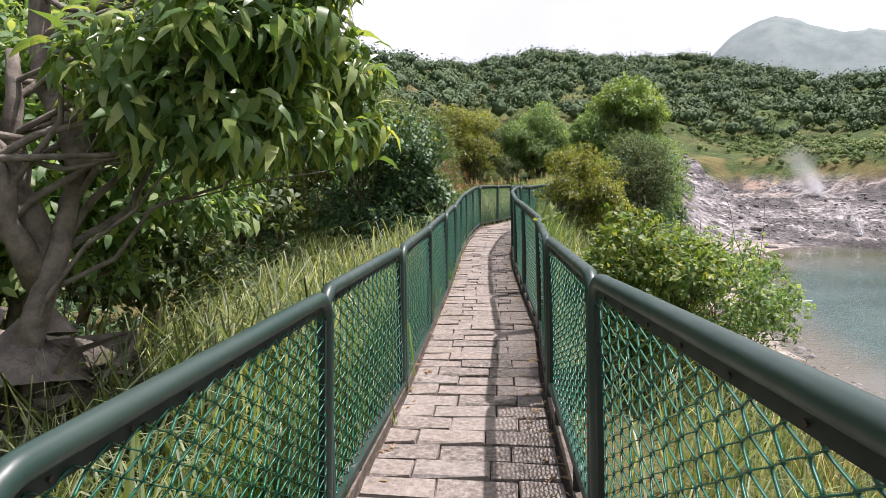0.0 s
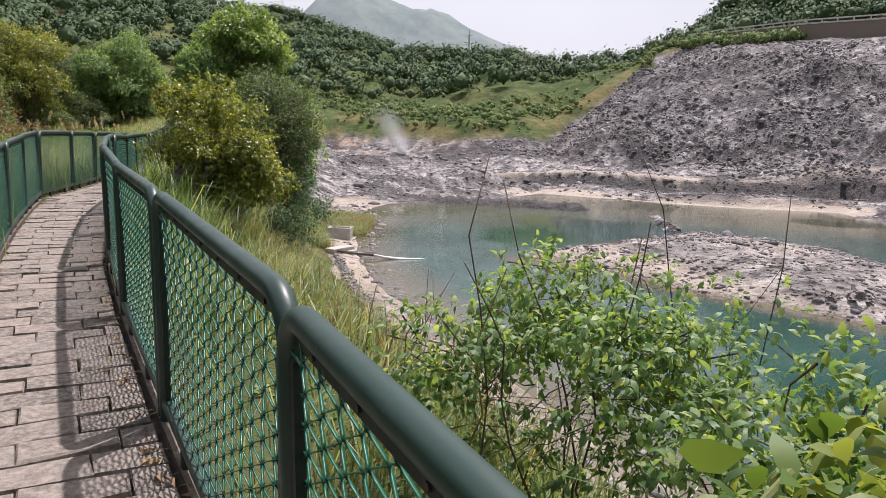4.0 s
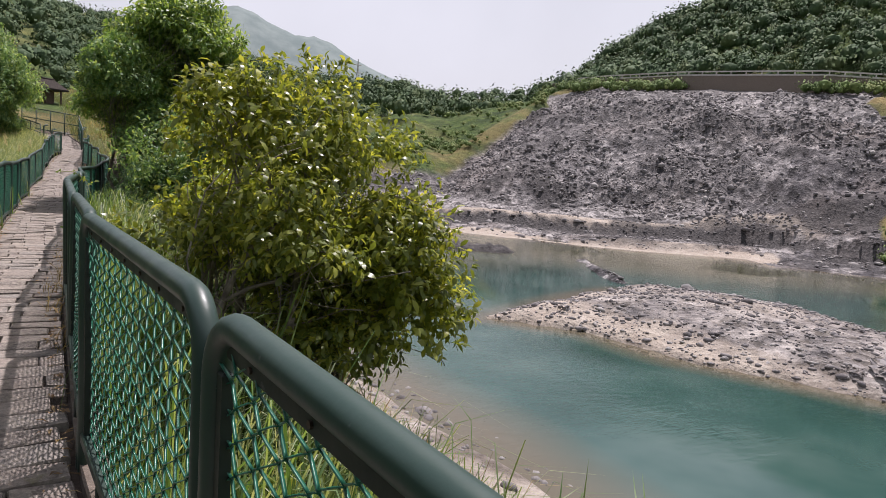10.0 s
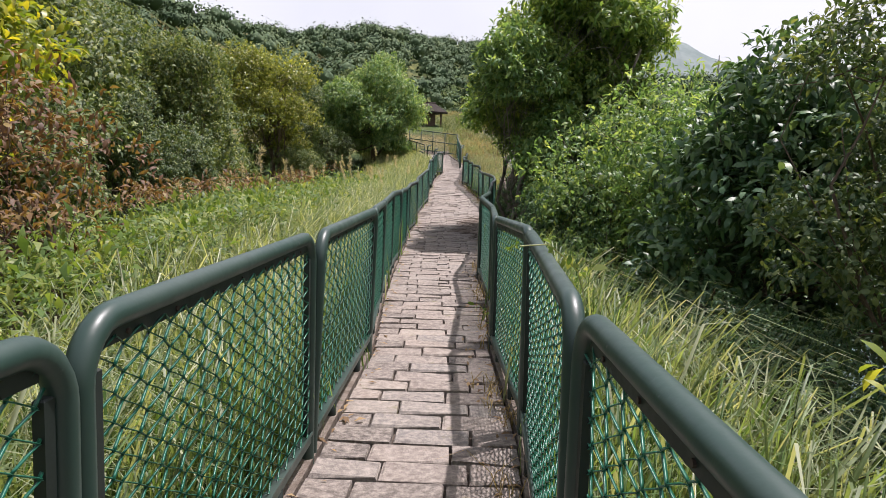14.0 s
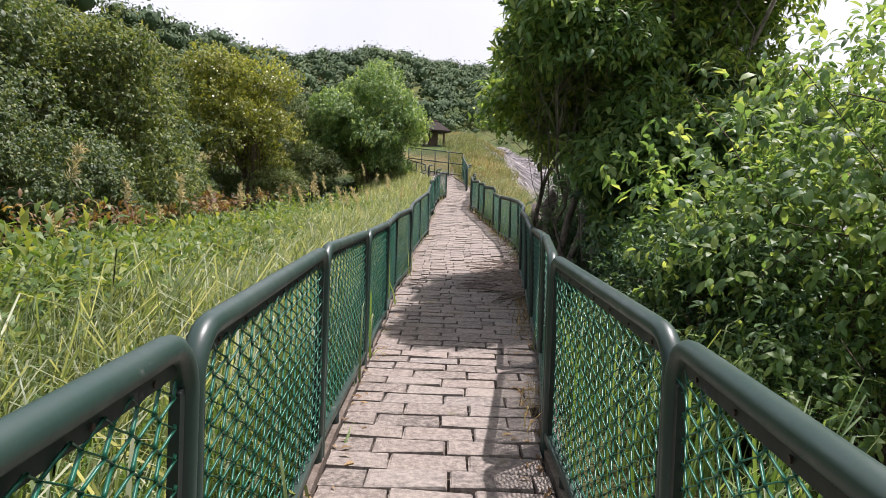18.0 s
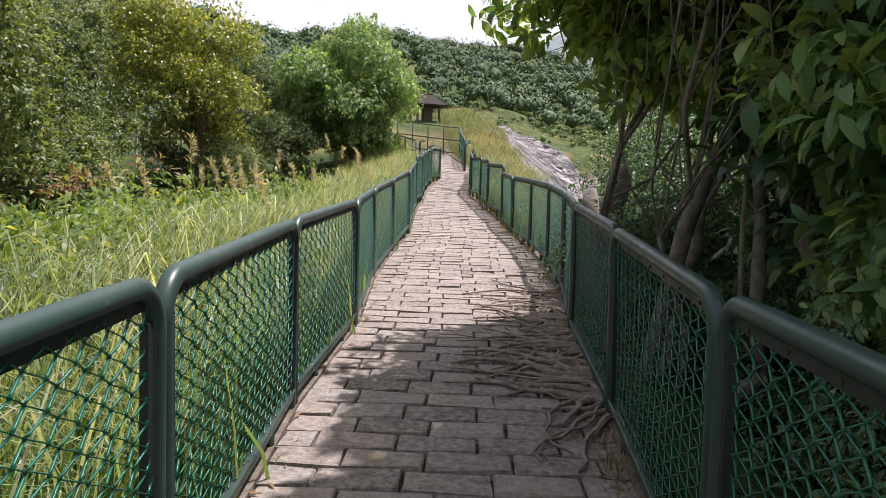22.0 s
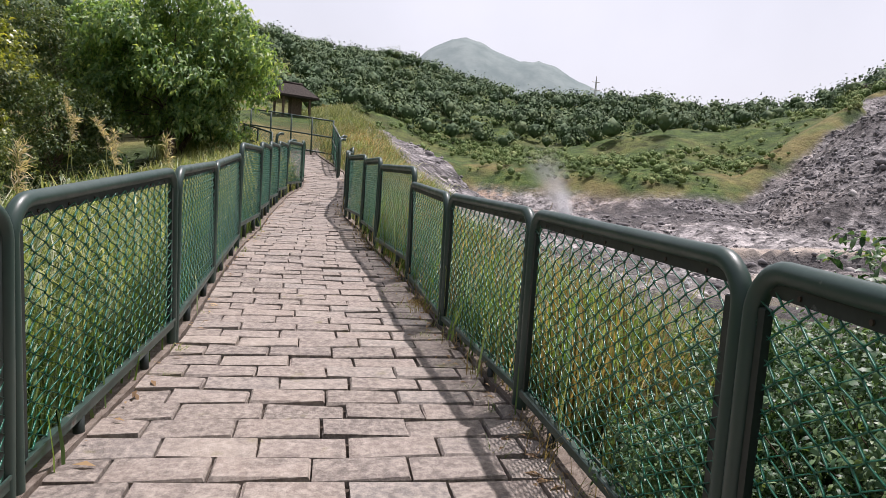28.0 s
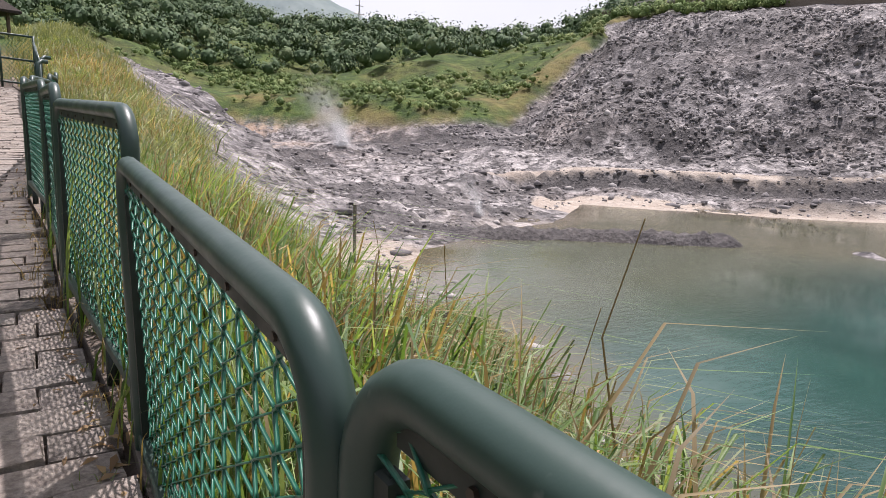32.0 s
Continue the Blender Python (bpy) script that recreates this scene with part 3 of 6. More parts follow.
    zm2 = zm + (lump - 0.62) * 4.2 * sstep(0, 0.08, s) * (1 - 0.8 * sstep(0.85, 1, s)) + cliff * 2.2 * sstep(60, 72, y) + (fbm(x, y, 4.0, 3, 43, True) - 0.6) * 2.0 * sstep(0, 0.06, s) * (1 - sstep(0.9, 1, s))
    z = np.where(s > -0.02, np.maximum(z, zm2), z)
    # hills all round
    H = np.array(HILLS, float)
    f0, h0, d1, el = (np.interp(bear, H[:, 0], H[:, k]) for k in (1, 2, 3, 4))
    rad = np.hypot(x - HILL_C[0], y - HILL_C[1])
    h1 = 1.6 + d1 * np.tan(np.radians(el))
    t = np.clip((rad - f0) / (d1 - f0), 0, 1)
    zh = h0 + (h1 - h0) * (0.55 * t + 0.45 * sstep(0, 1, t)) - np.maximum(rad - d1, 0) * 0.16
    zh = zh + (fbm(x, y, 60, 4, 51, True) - 0.6) * 16 * sstep(0, 0.35, t) * (1 - sstep(0.75, 1, t)) + (fbm(x, y, 25, 3, 53) - 0.5) * 5 * sstep(0.02, 0.2, t)
    zh = np.maximum(zh, -20)
    w = sstep(-14, 6, rad - f0)
    z = z * (1 - w) + zh * w
    # lake bed, island, spit
    bed = -5.72 - np.clip(-ds, 0, 14) * 0.22
    z = np.where(ds < 0, bed, z)
    di, ini = poly_dist(x, y, ISLE)
    di = np.where(ini, di, -di) + (fbm(x, y, 4, 3, 61) - 0.5) * 1.4
    hump = -5.85 + 1.75 * (1 - np.exp(-np.maximum(di, 0) / 3.6)) + (fbm(x, y, 2.6, 4, 63, True) - 0.6) * 0.5 * sstep(0, 2, di)
    z = np.where(di > 0, np.maximum(z, hump), z)
    dsp, _ = poly_dist(x, y, SPIT, False)
    bar = -4.85 - dsp * 0.6 + (fbm(x, y, 1.4, 3, 65) - 0.5) * 0.5
    z = np.maximum(z, np.where(dsp < 2.2, bar, -99))
    dil, _ = poly_dist(x, y, ISLETS, False)
    z = np.maximum(z, np.where(dil < 1.5, -5.75 - dil * 0.5 + (fbm(x, y, 1.5, 3, 67)) * 0.75, -99))
    # cover: vegetation, dryness, pale sand; tint: ochre, wet dark
    rock_pit = east * (ds > -1) * (1 - sstep(-22, -10, rad - f0 - (fbm(x, y, 18, 3, 71) - 0.5) * 26 - 40 * (bear > 46)))
    yg = np.interp(x, (78, 86, 100, 110, 128, 150), (30, 40, 48, 44, 46, 84)) + (fbm(x, y, 8, 3, 73) - 0.5) * 12
    rock_pit = rock_pit * sstep(-2, 2, y - yg) * (s < 1.0)
    patch = sstep(0.50, 0.58, fbm(x, y, 13, 4, 75)) * (sstep(0.35, 0.7, s) * 0.95 + 0.2 * (s > 0)) * sstep(98, 112, y + 0.15 * (x - 100))
    rock_pit = rock_pit * (1 - patch)
    beach = sstep(0.66, 0.74, r + (fbm(x, y, 2.2, 3, 77) - 0.5) * 0.10) * (dl < 0) * (1 - east) * (1 - sstep(50.2, 51.4, y) * (1 - sstep(62, 68, y + 0.1 * (x - 12))) * sstep(0.5, 1.1, ds))
    slope_n = sstep(51, 56, y - 0.1 * (x - 12)) * (1 - sstep(0.42, 0.54, r) * (1 - sstep(58, 64, y))) * sstep(0.13, 0.20, -0.12 * sstep(62, 72, y) * (y < 82) +  r + (fbm(x, y, 6, 4, 79) - 0.5) * 0.22) * (1 - w)
    rock = np.clip(np.maximum.reduce([rock_pit, beach * (dl < 0), slope_n, (di > -1).astype(float), (dsp < 3).astype(float), (ds < 0.4).astype(float) * (dr > 3)]), 0, 1)
    rock = rock * (dr > 0.6)
    veg = 1 - rock
    dry = np.clip(sstep(0.45, 0.7, fbm(x, y, 8, 3, 81)) * 0.7 + 0.8 * ridge_n * sstep(0.35, 0.6, fbm(x, y, 5, 3, 83)) + 0.4 * (s > 0) * (s < 1) * (y < 75), 0, 1)
    dry = np.where((rad > f0 + 10) & (x > 15), dry * 0.35, dry)
    sandy = np.clip(beach * (x < 30) * 0.45 + sstep(6.5, 4, raw + (fbm(x, y, 9, 3, 109) - 0.5) * 3) * (x > 52) * (y > 52) * (ds > 0) + sstep(9, 4, out) * (x > 24) * (x < 48) * (y > 66) * 0.3
                    + terr * sstep(16.5, 14.5, out) * sstep(12, 13, out) * 0.8 + 0.35 * (di > -1) + 0.30 * sstep(0.5, 0.7, fbm(x, y, 20, 3, 85)) * (s < 0), 0, 1)
    ochre = np.clip(np.exp(-(((x - 52) / 20) ** 2 + ((y - 172) / 34) ** 2)) * 1.3 * sstep(0.40, 0.62, fbm(x, y, 9, 4, 87)) + 0.3 * beach * (x < 14) * sstep(0.5, 0.7, fbm(x, y, 3, 2, 89)), 0, 0.9) * (x > 6)
    wet = np.clip(0.85 * (dsp < 2.6) * (x < 60) + 0.95 * sstep(13.4, 12.4, raw + wob * 0.5) * sstep(8.6, 10.0, raw + wob * 0.5) * east * sstep(34, 38, bear) + 0.35 * cliff * (s > 0) * (s < 1) + 0.4 * sstep(0.58, 0.7, lump) * (s > 0) * (s < 1), 0, 0.9)
    pale = np.clip(sstep(0.42, 0.62, s) * (s < 1.02) * (0.35 + 0.65 * sstep(0.4, 0.6, fbm(x, y, 12, 3, 97))) + sstep(22, 6, np.hypot(x - 42, (y - 84) * 0.8)) * 0.8 + 0.75 * (di > -1.5) + 0.45 * slope_n, 0, 1)
    mud = fbm(x * 0.6, y * 0.6 + 0.25 * x, 5, 5, 107)
    pale = np.clip(pale + pit * (s < 0.04) * sstep(0.50, 0.57, mud) * 0.9, 0, 1)
    wet = np.clip(wet + pit * (s < 0.12) * sstep(0.46, 0.40, mud) * 0.75, 0, 0.9)
    return [a.reshape(shape) for a in (z, veg, dry, sandy, ochre, wet, ds, r, s, pale)]


def ground_z(x, y):
    return ground_parts(np.atleast_1d(x), np.atleast_1d(y))[0]

# ---------- ground, water, far mountain ----------
def spread(stops):
    out = []
    for a, b, step in stops:
        out.append(np.arange(a, b, step))
    return np.concatenate(out + [[stops[-1][1]]])


gx = spread([(-1800, -400, 200), (-400, -100, 25), (-100, -12, 4), (-12, 22, 0.4), (22, 60, 0.8), (60, 176, 1.5), (176, 340, 5), (340, 700, 30), (700, 2200, 150)])
gy = spread([(-1500, -300, 200), (-300, -40, 20), (-40, -8, 3), (-8, 70, 0.5), (70, 130, 0.9), (130, 175, 1.3), (175, 460, 5), (460, 700, 30), (700, 2400, 150)])
GX, GY = np.meshgrid(gx, gy)
gz, veg, dry, sandy, ochre, wet, gds, gr, gs, pale = ground_parts(GX, GY)
nx, ny = len(gx), len(gy)
idx = np.arange(nx * ny).reshape(ny, nx)
faces = np.stack([idx[:-1, :-1], idx[:-1, 1:], idx[1:, 1:], idx[1:, :-1]], -1).reshape(-1, 4)
ground_me = mesh_of("ground", np.stack([GX, GY, gz], -1).reshape(-1, 3), faces, M["ground"], True)
for nm, (a, b, c) in (("cover", (veg, dry, sandy)), ("tint", (ochre, wet, pale))):
    at_ = ground_me.color_attributes.new(nm, "FLOAT_COLOR", "POINT")
    at_.data.foreach_set("color", np.stack([a.ravel(), b.ravel(), c.ravel(), np.ones(a.size)], -1).astype(np.float32).ravel())
thing("ground", "grassy banks, bare grey volcanic clay and wooded hills", "ground", kind="structure", me=ground_me)

wx, wy = np.arange(8, 92.1, 1.0), np.arange(-36, 90.1, 1.0)
WX, WY = np.meshgrid(wx, wy)
wd, win = poly_dist(WX.ravel(), WY.ravel(), SHORE)
wi, wii = poly_dist(WX.ravel(), WY.ravel(), ISLE)
depth = np.clip(np.minimum(np.where(win, wd / 4.5, 0), np.where(wii, 0, wi / 3.0)), 0, 1)
olive = np.maximum(sstep(0, 14, (WX.ravel() - 43) * 0.75 + (WY.ravel() - 50) * 0.66), 0.8 * sstep(50, 62, WY.ravel()))
widx = np.arange(WX.size).reshape(WX.shape)
wf = np.stack([widx[:-1, :-1], widx[:-1, 1:], widx[1:, 1:], widx[1:, :-1]], -1).reshape(-1, 4)
keep = (win.reshape(WX.shape)[:-1, :-1] | (wd.reshape(WX.shape)[:-1, :-1] < 4)).ravel()
water_me = mesh_of("water", np.stack([WX.ravel(), WY.ravel(), np.full(WX.size, WATER_Z)], -1), wf[keep], M["water"], True)
at_ = water_me.color_attributes.new("depth", "FLOAT_COLOR", "POINT")
at_.data.foreach_set("color", np.stack([depth, olive, 0 * depth, np.ones(depth.size)], -1).astype(np.float32).ravel())
thing("water", "milky turquoise water of the volcanic lake", "lake", kind="structure", me=water_me)

# far mountain beyond the valley, haze put into its colour: a ridge mesh with a round summit and a long right shoulder
mu, mv = np.meshgrid(np.linspace(0, 1, 70), np.linspace(0, 1, 16))
mb = np.radians(12 + mu * 26 + 0.9)
prof = np.interp(np.degrees(mb) - 0.9, (12, 14.5, 16.5, 18.3, 19.4, 20.6, 22.0, 24.0, 25.6, 27.0, 29.0, 31.0, 34.0, 38.0), (7.4, 9.0, 10.9, 11.9, 12.15, 11.9, 11.1, 10.35, 10.5, 10.1, 9.1, 8.3, 7.4, 6.5))
prof = prof + (fbm(mu * 70, mv * 0, 2.2, 3, 91) - 0.5) * 0.22
md = 1150 + 350 * mv
mz = (1.5 + md * np.tan(np.radians(prof))) * np.sin(np.minimum(mv, 0.86) / 0.86 * np.pi / 2) ** 0.8 - 200 * np.maximum(mv - 0.86, 0)
mz = mz + (fbm(mu * 60, mv * 14, 5, 4, 93) - 0.5) * 40 * (1 - mv)
mi = np.arange(mu.size).reshape(mu.shape)
mf = np.stack([mi[:-1, :-1], mi[:-1, 1:], mi[1:, 1:], mi[1:, :-1]], -1).reshape(-1, 4)
thing("backdrop_mountain", "far mountain with a rounded summit, haze put into its blue-grey colour", "mountain", kind="structure",
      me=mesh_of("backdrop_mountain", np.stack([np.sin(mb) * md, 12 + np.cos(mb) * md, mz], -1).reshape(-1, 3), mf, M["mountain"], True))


# ---------- stones ----------
def ico():
    bm = bmesh.new()
    bmesh.ops.create_icosphere(bm, subdivisions=1, radius=1)
    bmesh.ops.subdivide_edges(bm, edges=bm.edges, cuts=1)
    v = np.array([q.co[:] for q in bm.verts])
    f = np.array([[q.index for q in a.verts] for a in bm.faces])
    bm.free()
    bm = bmesh.new()
    bmesh.ops.create_icosphere(bm, subdivisions=1, radius=1)
    v1 = np.array([q.co[:] for q in bm.verts])
    f1 = np.array([[q.index for q in a.verts] for a in bm.faces])
    bm.free()
    return (v, f), (v1, f1)


ICO_BIG, ICO_SMALL = ico()


def stones(pos, size, rng, flat=0.6, fine=False):
    """Many angular stones as one array of triangles."""
    bv, bf = ICO_BIG if fine else ICO_SMALL
    n, k = len(pos), len(bv)
    jit = bv[None] * (1 + rng.uniform(-0.32, 0.32, (n, k, 1)))
    jit = jit * rng.uniform(0.6, 1.3, (n, 1, 3)) * np.array([1, 1, flat])
    a = rng.uniform(0, 2 * np.pi, n)
    c, s = np.cos(a)[:, None], np.sin(a)[:, None]
    x = jit[..., 0] * c - jit[..., 1] * s
    y = jit[..., 0] * s + jit[..., 1] * c
    v = np.stack([x, y, jit[..., 2]], -1) * size[:, None, None] + pos[:, None]
    f = bf[None] + (np.arange(n) * k)[:, None, None]
    return v.reshape(-1, 3), f.reshape(-1, 3)


def scatter(n, x0, x1, y0, y1, rng, test):
    out = []
    got = 0
    while got < n:
        x, y = rng.uniform(x0, x1, 4 * n), rng.uniform(y0, y1, 4 * n)
        g = ground_parts(x, y)
        ok = test(x, y, g, rng)
        out.append(np.stack([x, y, g[0]], -1)[ok])
        got += ok.sum()
        if ok.sum() == 0:
            break
    return np.concatenate(out)[:n]


rng = np.random.default_rng(4)
sp = scatter(15000, 74, 152, 44, 150, rng, lambda x, y, g, q: (g[1] < 0.4) & (g[8] > 0.0) & (g[8] < 0.97) & (q.random(len(x)) < sstep(0.36, 0.60, fbm(x, y, 10, 3, 95)) + 0.15))
v, f = stones(sp, rng.lognormal(-1.75, 0.50, len(sp)).clip(0.07, 0.75), rng, 0.75)
thing("scree_stones", "loose grey volcanic rubble on the steep bare slope", "rubble", kind="stuff", me=mesh_of("scree_stones", v, f, M["stone"]))
sp = scatter(4200, 24, 96, 40, 130, rng, lambda x, y, g, q: (g[1] < 0.4) & (g[8] < 0.05) & (g[6] > 2) & (q.random(len(x)) < 0.3 + 0.5 * g[5]))
v, f = stones(sp, rng.lognormal(-2.0, 0.6, len(sp)).clip(0.06, 0.8), rng)
thing("pit_stones", "scattered grey and pale stones on the fumarole floor", "rubble", kind="stuff", me=mesh_of("pit_stones", v, f, M["stone"]))
sp = scatter(4000, 22, 48, 18, 60, rng, lambda x, y, g, q: (g[0] > -5.68) & (g[6] < -3))
v, f = stones(sp, rng.lognormal(-2.6, 0.5, len(sp)).clip(0.04, 0.4), rng)
thing("island_stones", "pale rubble covering the low lake island", "rubble", kind="stuff", me=mesh_of("island_stones", v, f, M["stone"]))
sp = scatter(900, 8, 26, 12, 72, rng, lambda x, y, g, q: (g[6] > -0.6) & (g[7] > 0.70) & (q.random(len(x)) < 0.25 + 0.75 * (np.abs(g[6]) < 0.7)))
v, f = stones(sp, rng.lognormal(-2.2, 0.5, len(sp)).clip(0.05, 0.4), rng)
thing("shore_stones", "stones strewn along the muddy lake shore", "stones", kind="stuff", me=mesh_of("shore_stones", v, f, M["stone"]))
# rough stone kerb of the little ditch along the beach
kt = np.repeat(np.linspace(0, 1, 70), 2) + rng.normal(0, 0.004, 140)
kx = np.interp(kt, (0, 0.45, 1), (8.9, 10.5, 12.6)) + rng.normal(0, 0.12, 140)
ky = np.interp(kt, (0, 0.45, 1), (25.5, 33.5, 42.2))
kz = ground_z(kx, ky)
v, f = stones(np.stack([kx, ky, kz + 0.05], -1), rng.uniform(0.12, 0.26, 140), rng, 0.7, True)
ditch = thing("ditch_kerb", "rough row of dark stones edging a beach ditch", "kerb", kind="stuff", me=mesh_of("ditch_kerb", v, f, M["stone"]))
for bx, by, bs in ((31.0, 22.6, 0.75), (30.2, 23.4, 0.4), (27.4, 36.9, 0.45)):
    v, f = stones(np.array([[0, 0, 0.1]]), np.array([bs]), rng, 0.8, True)
    thing("boulder", "dark boulder lying on the pale island rubble", "boulder", "island boulders", at=(bx, by, float(ground_z(bx, by)[0])), me=mesh_of("boulder", v, f, M["stone"]))

# ---------- hillside road wall with guard rail ----------
rl = np.array(ROAD)
rt = np.linspace(0, len(rl) - 1, 90)
rline = np.stack([np.interp(rt, np.arange(len(rl)), rl[:, k]) for k in range(3)], -1)
wall = thing("wall_road", "stained concrete retaining wall below the hillside road", "wall", kind="structure")
part("wall_body", mesh_of("wall_body", *sweep_box(rline, 0.45, -6.5, 0.0), M["kerb"]), wall)
part("wall_coping", mesh_of("wall_coping", *sweep_box(rline, 0.6, 0.0, 0.35), M["concrete"]), wall)
rail_far = thing("guard_rail", "pale guard rail along the hillside road", "guard rail")
part("beam", mesh_of("beam", *sweep_box(rline[10:70], 0.08, 0.95, 1.25), M["concrete"]), rail_far)
for k in range(10, 70, 2):
    part("guard_post", mesh_of("guard_post", *slab(-0.1, -0.1, 0.3, 0.1, 0.1, 1.2), M["concrete"]), rail_far).location = rline[k]

# ---------- walkway ----------
wy_ = np.arange(-8, 66.01, 0.5)
bedv = []
for y in wy_:
    z = float(floor_z(y))
    for x, dz in ((left_x(y) - 0.10, -0.6), (left_x(y) - 0.10, -0.045), (right_x(y) + 0.10, -0.045), (right_x(y) + 0.10, -0.6)):
        bedv.append((float(x), y, z + dz))
bedf = [(i * 4 + k, i * 4 + k + 1, i * 4 + 5 + k, i * 4 + 4 + k) for i in range(len(wy_) - 1) for k in range(3)]
walkway = thing("pavement_walkway", "narrow walkway paved with worn grey-brown stone bricks", "walkway", kind="structure")
part("bedding", mesh_of("bedding", bedv, bedf, M["bed"]), walkway, "dark soil bed under the paving")
for side in (-1, 1):
    ex = left_x(wy_) - 0.02 if side < 0 else right_x(wy_) + 0.02
    ln = np.stack([ex, wy_, floor_z(wy_)], -1)
    part("edge_kerb", mesh_of("edge_kerb", *sweep_box(ln, 0.05, -0.25, 0.012), M["kerb"]), walkway, "thin weathered concrete edging")

BR_L, BR_W, BR_H = 0.40, 0.198, 0.055
brick_kinds = []
rng = np.random.default_rng(9)
for k in range(6):
    v, f = slab(-BR_L / 2, -BR_W / 2, -BR_H, BR_L / 2, BR_W / 2, 0, 0.007)
    v = v.copy()
    v[4:] += rng.normal(0, 0.0045, v[4:].shape)
    brick_kinds.append((v, f))
brick_meshes = [mesh_of("brick", v, f, M["brick"]) for v, f in brick_kinds]
rest, placed = [], []
row, y = 0, -7.5
while y < 64:
    lx, rx, z = float(left_x(y)) + 0.06, float(right_x(y)) - 0.06, float(floor_z(y))
    dx = float(left_x(y + 2) + right_x(y + 2) - left_x(y - 2) - right_x(y - 2)) / 8
    turn = -math.atan(dx)
    slope = math.atan(float(floor_z(y + 0.4) - floor_z(y - 0.4)) / 0.8)
    x = lx - (0.5 * BR_L if row % 2 else 0.06) + rng.uniform(-0.03, 0.03)
    cx = (lx + rx) / 2
    while x < rx:
        ln = BR_L * rng.uniform(0.97, 1.03)
        a, b = max(x, lx), min(x + ln, rx)
        if b - a > 0.07:
            mx = (a + b) / 2
            loc = (mx, y - (mx - cx) * math.tan(-turn) * 1.0, z - 0.004 + rng.normal(0, 0.003))
            m = Matrix.LocRotScale(loc, Euler((slope - 0.022 + rng.normal(0, 0.010), rng.normal(0, 0.007), turn + rng.normal(0, 0.007))), ((b - a) / BR_L, 1, 1))
            placed.append((m, int(rng.integers(6))))
        x += ln + 0.010
    y += BR_W + 0.014 + rng.uniform(-0.003, 0.006)
    row += 1
near = [i for i, (m, k) in enumerate(placed) if 2.2 < m.translation.y < 9.0 or 37.0 < m.translation.y < 43.5][:300]
near_set = set(near)
rv, rf, base = [], [], 0
for i, (m, k) in enumerate(placed):
    if i in near_set:
        continue
    v, f = brick_kinds[k]
    a = np.array(m)
    rv.append(v @ a[:3, :3].T + a[:3, 3])
    rf += [tuple(q + base for q in p_) for p_ in f]
    base += len(v)
joined_bricks = part("paving_bricks", mesh_of("paving_bricks", np.concatenate(rv), rf, M["brick_joined"]), walkway)
tagged(joined_bricks, kind="stuff")


# ---------- railings of green tube and chain link ----------
PL = 1.95
TUBE = 0.031
TOP = 1.069


def frame_mesh():
    r = 0.13
    pts = [(TUBE + 0.002, 0, -0.10), (TUBE + 0.002, 0, TOP - r)]
    x0, x1 = TUBE + 0.002, PL - TUBE - 0.002
    for k in range(1, 8):
        a = math.pi / 2 * k / 7
        pts.append((x0 + r - r * math.cos(a), 0, TOP - r + r * math.sin(a)))
    for k in range(0, 8):
        a = math.pi / 2 * k / 7
        pts.append((x1 - r + r * math.sin(a), 0, TOP - r + r * math.cos(a)))
    pts.append((x1, 0, -0.10))
    return mesh_of("tube_frame", *tube(pts, TUBE, 12, False), M["rail"], True)


def wire_mesh():
    w, h, rad = 0.056, 0.033, 0.0047
    z0, z1 = 0.10, TOP - 0.040
    n = int((z1 - z0) / h)
    xs = np.arange(0.075, PL - 0.075, w)
    pieces_v, pieces_f, base = [], [], 0
    tri = np.array([(math.cos(a), math.sin(a)) for a in (0.5, 2.6, 4.7)]) * rad
    rngw = np.random.default_rng(2)
    for k, x in enumerate(xs):
        i = np.arange(n * 3 + 1)
        knee = i // 3
        way = np.where((knee + k) % 2 == 0, -1.0, 1.0)
        ease = np.choose(i % 3, (1.0, 0.55, -0.45))
        jig = np.repeat(rngw.normal(0, 0.0018, n + 1), 3)[:n * 3 + 1]
        px = x + way * ease * w * 0.54 + jig
        pz = z0 + i * h / 3 + np.choose(i % 3, (0.0, -0.003, 0.003))
        py = 0.006 * np.where(knee % 2 == 0, -1, 1) * ease + 0.012 * np.sin(pz * 3 + x * 2)
        c = np.stack([px, py, pz], -1)
        # ring of three points about each knee, in the plane across
        v = np.concatenate([c + np.array([t[0], t[1], 0]) for t in tri])
        m_ = 3 * n + 1
        for a, b in ((0, 1), (1, 2), (2, 0)):
            q = np.arange(3 * n)
            pieces_f.append(np.stack([base + a * m_ + q, base + b * m_ + q, base + b * m_ + q + 1, base + a * m_ + q + 1], -1))
        pieces_v.append(v)
        base += len(v)
    return mesh_of("chain_link", np.concatenate(pieces_v), np.concatenate(pieces_f), M["wire"], True)


def strip_mesh():
    return mesh_of("clamp_strip", *slab(0.10, -0.004, TOP - 0.066, PL - 0.10, 0.004, TOP - TUBE + 0.004), M["strip"])


def bottom_mesh():
    return mesh_of("bottom_rail", *joined([slab(0.05, -0.022, 0.055, PL - 0.05, 0.022, 0.098, 0.006), slab(0.05, -0.03, 0.098, PL - 0.05, -0.022, 0.112)]), M["rail"])


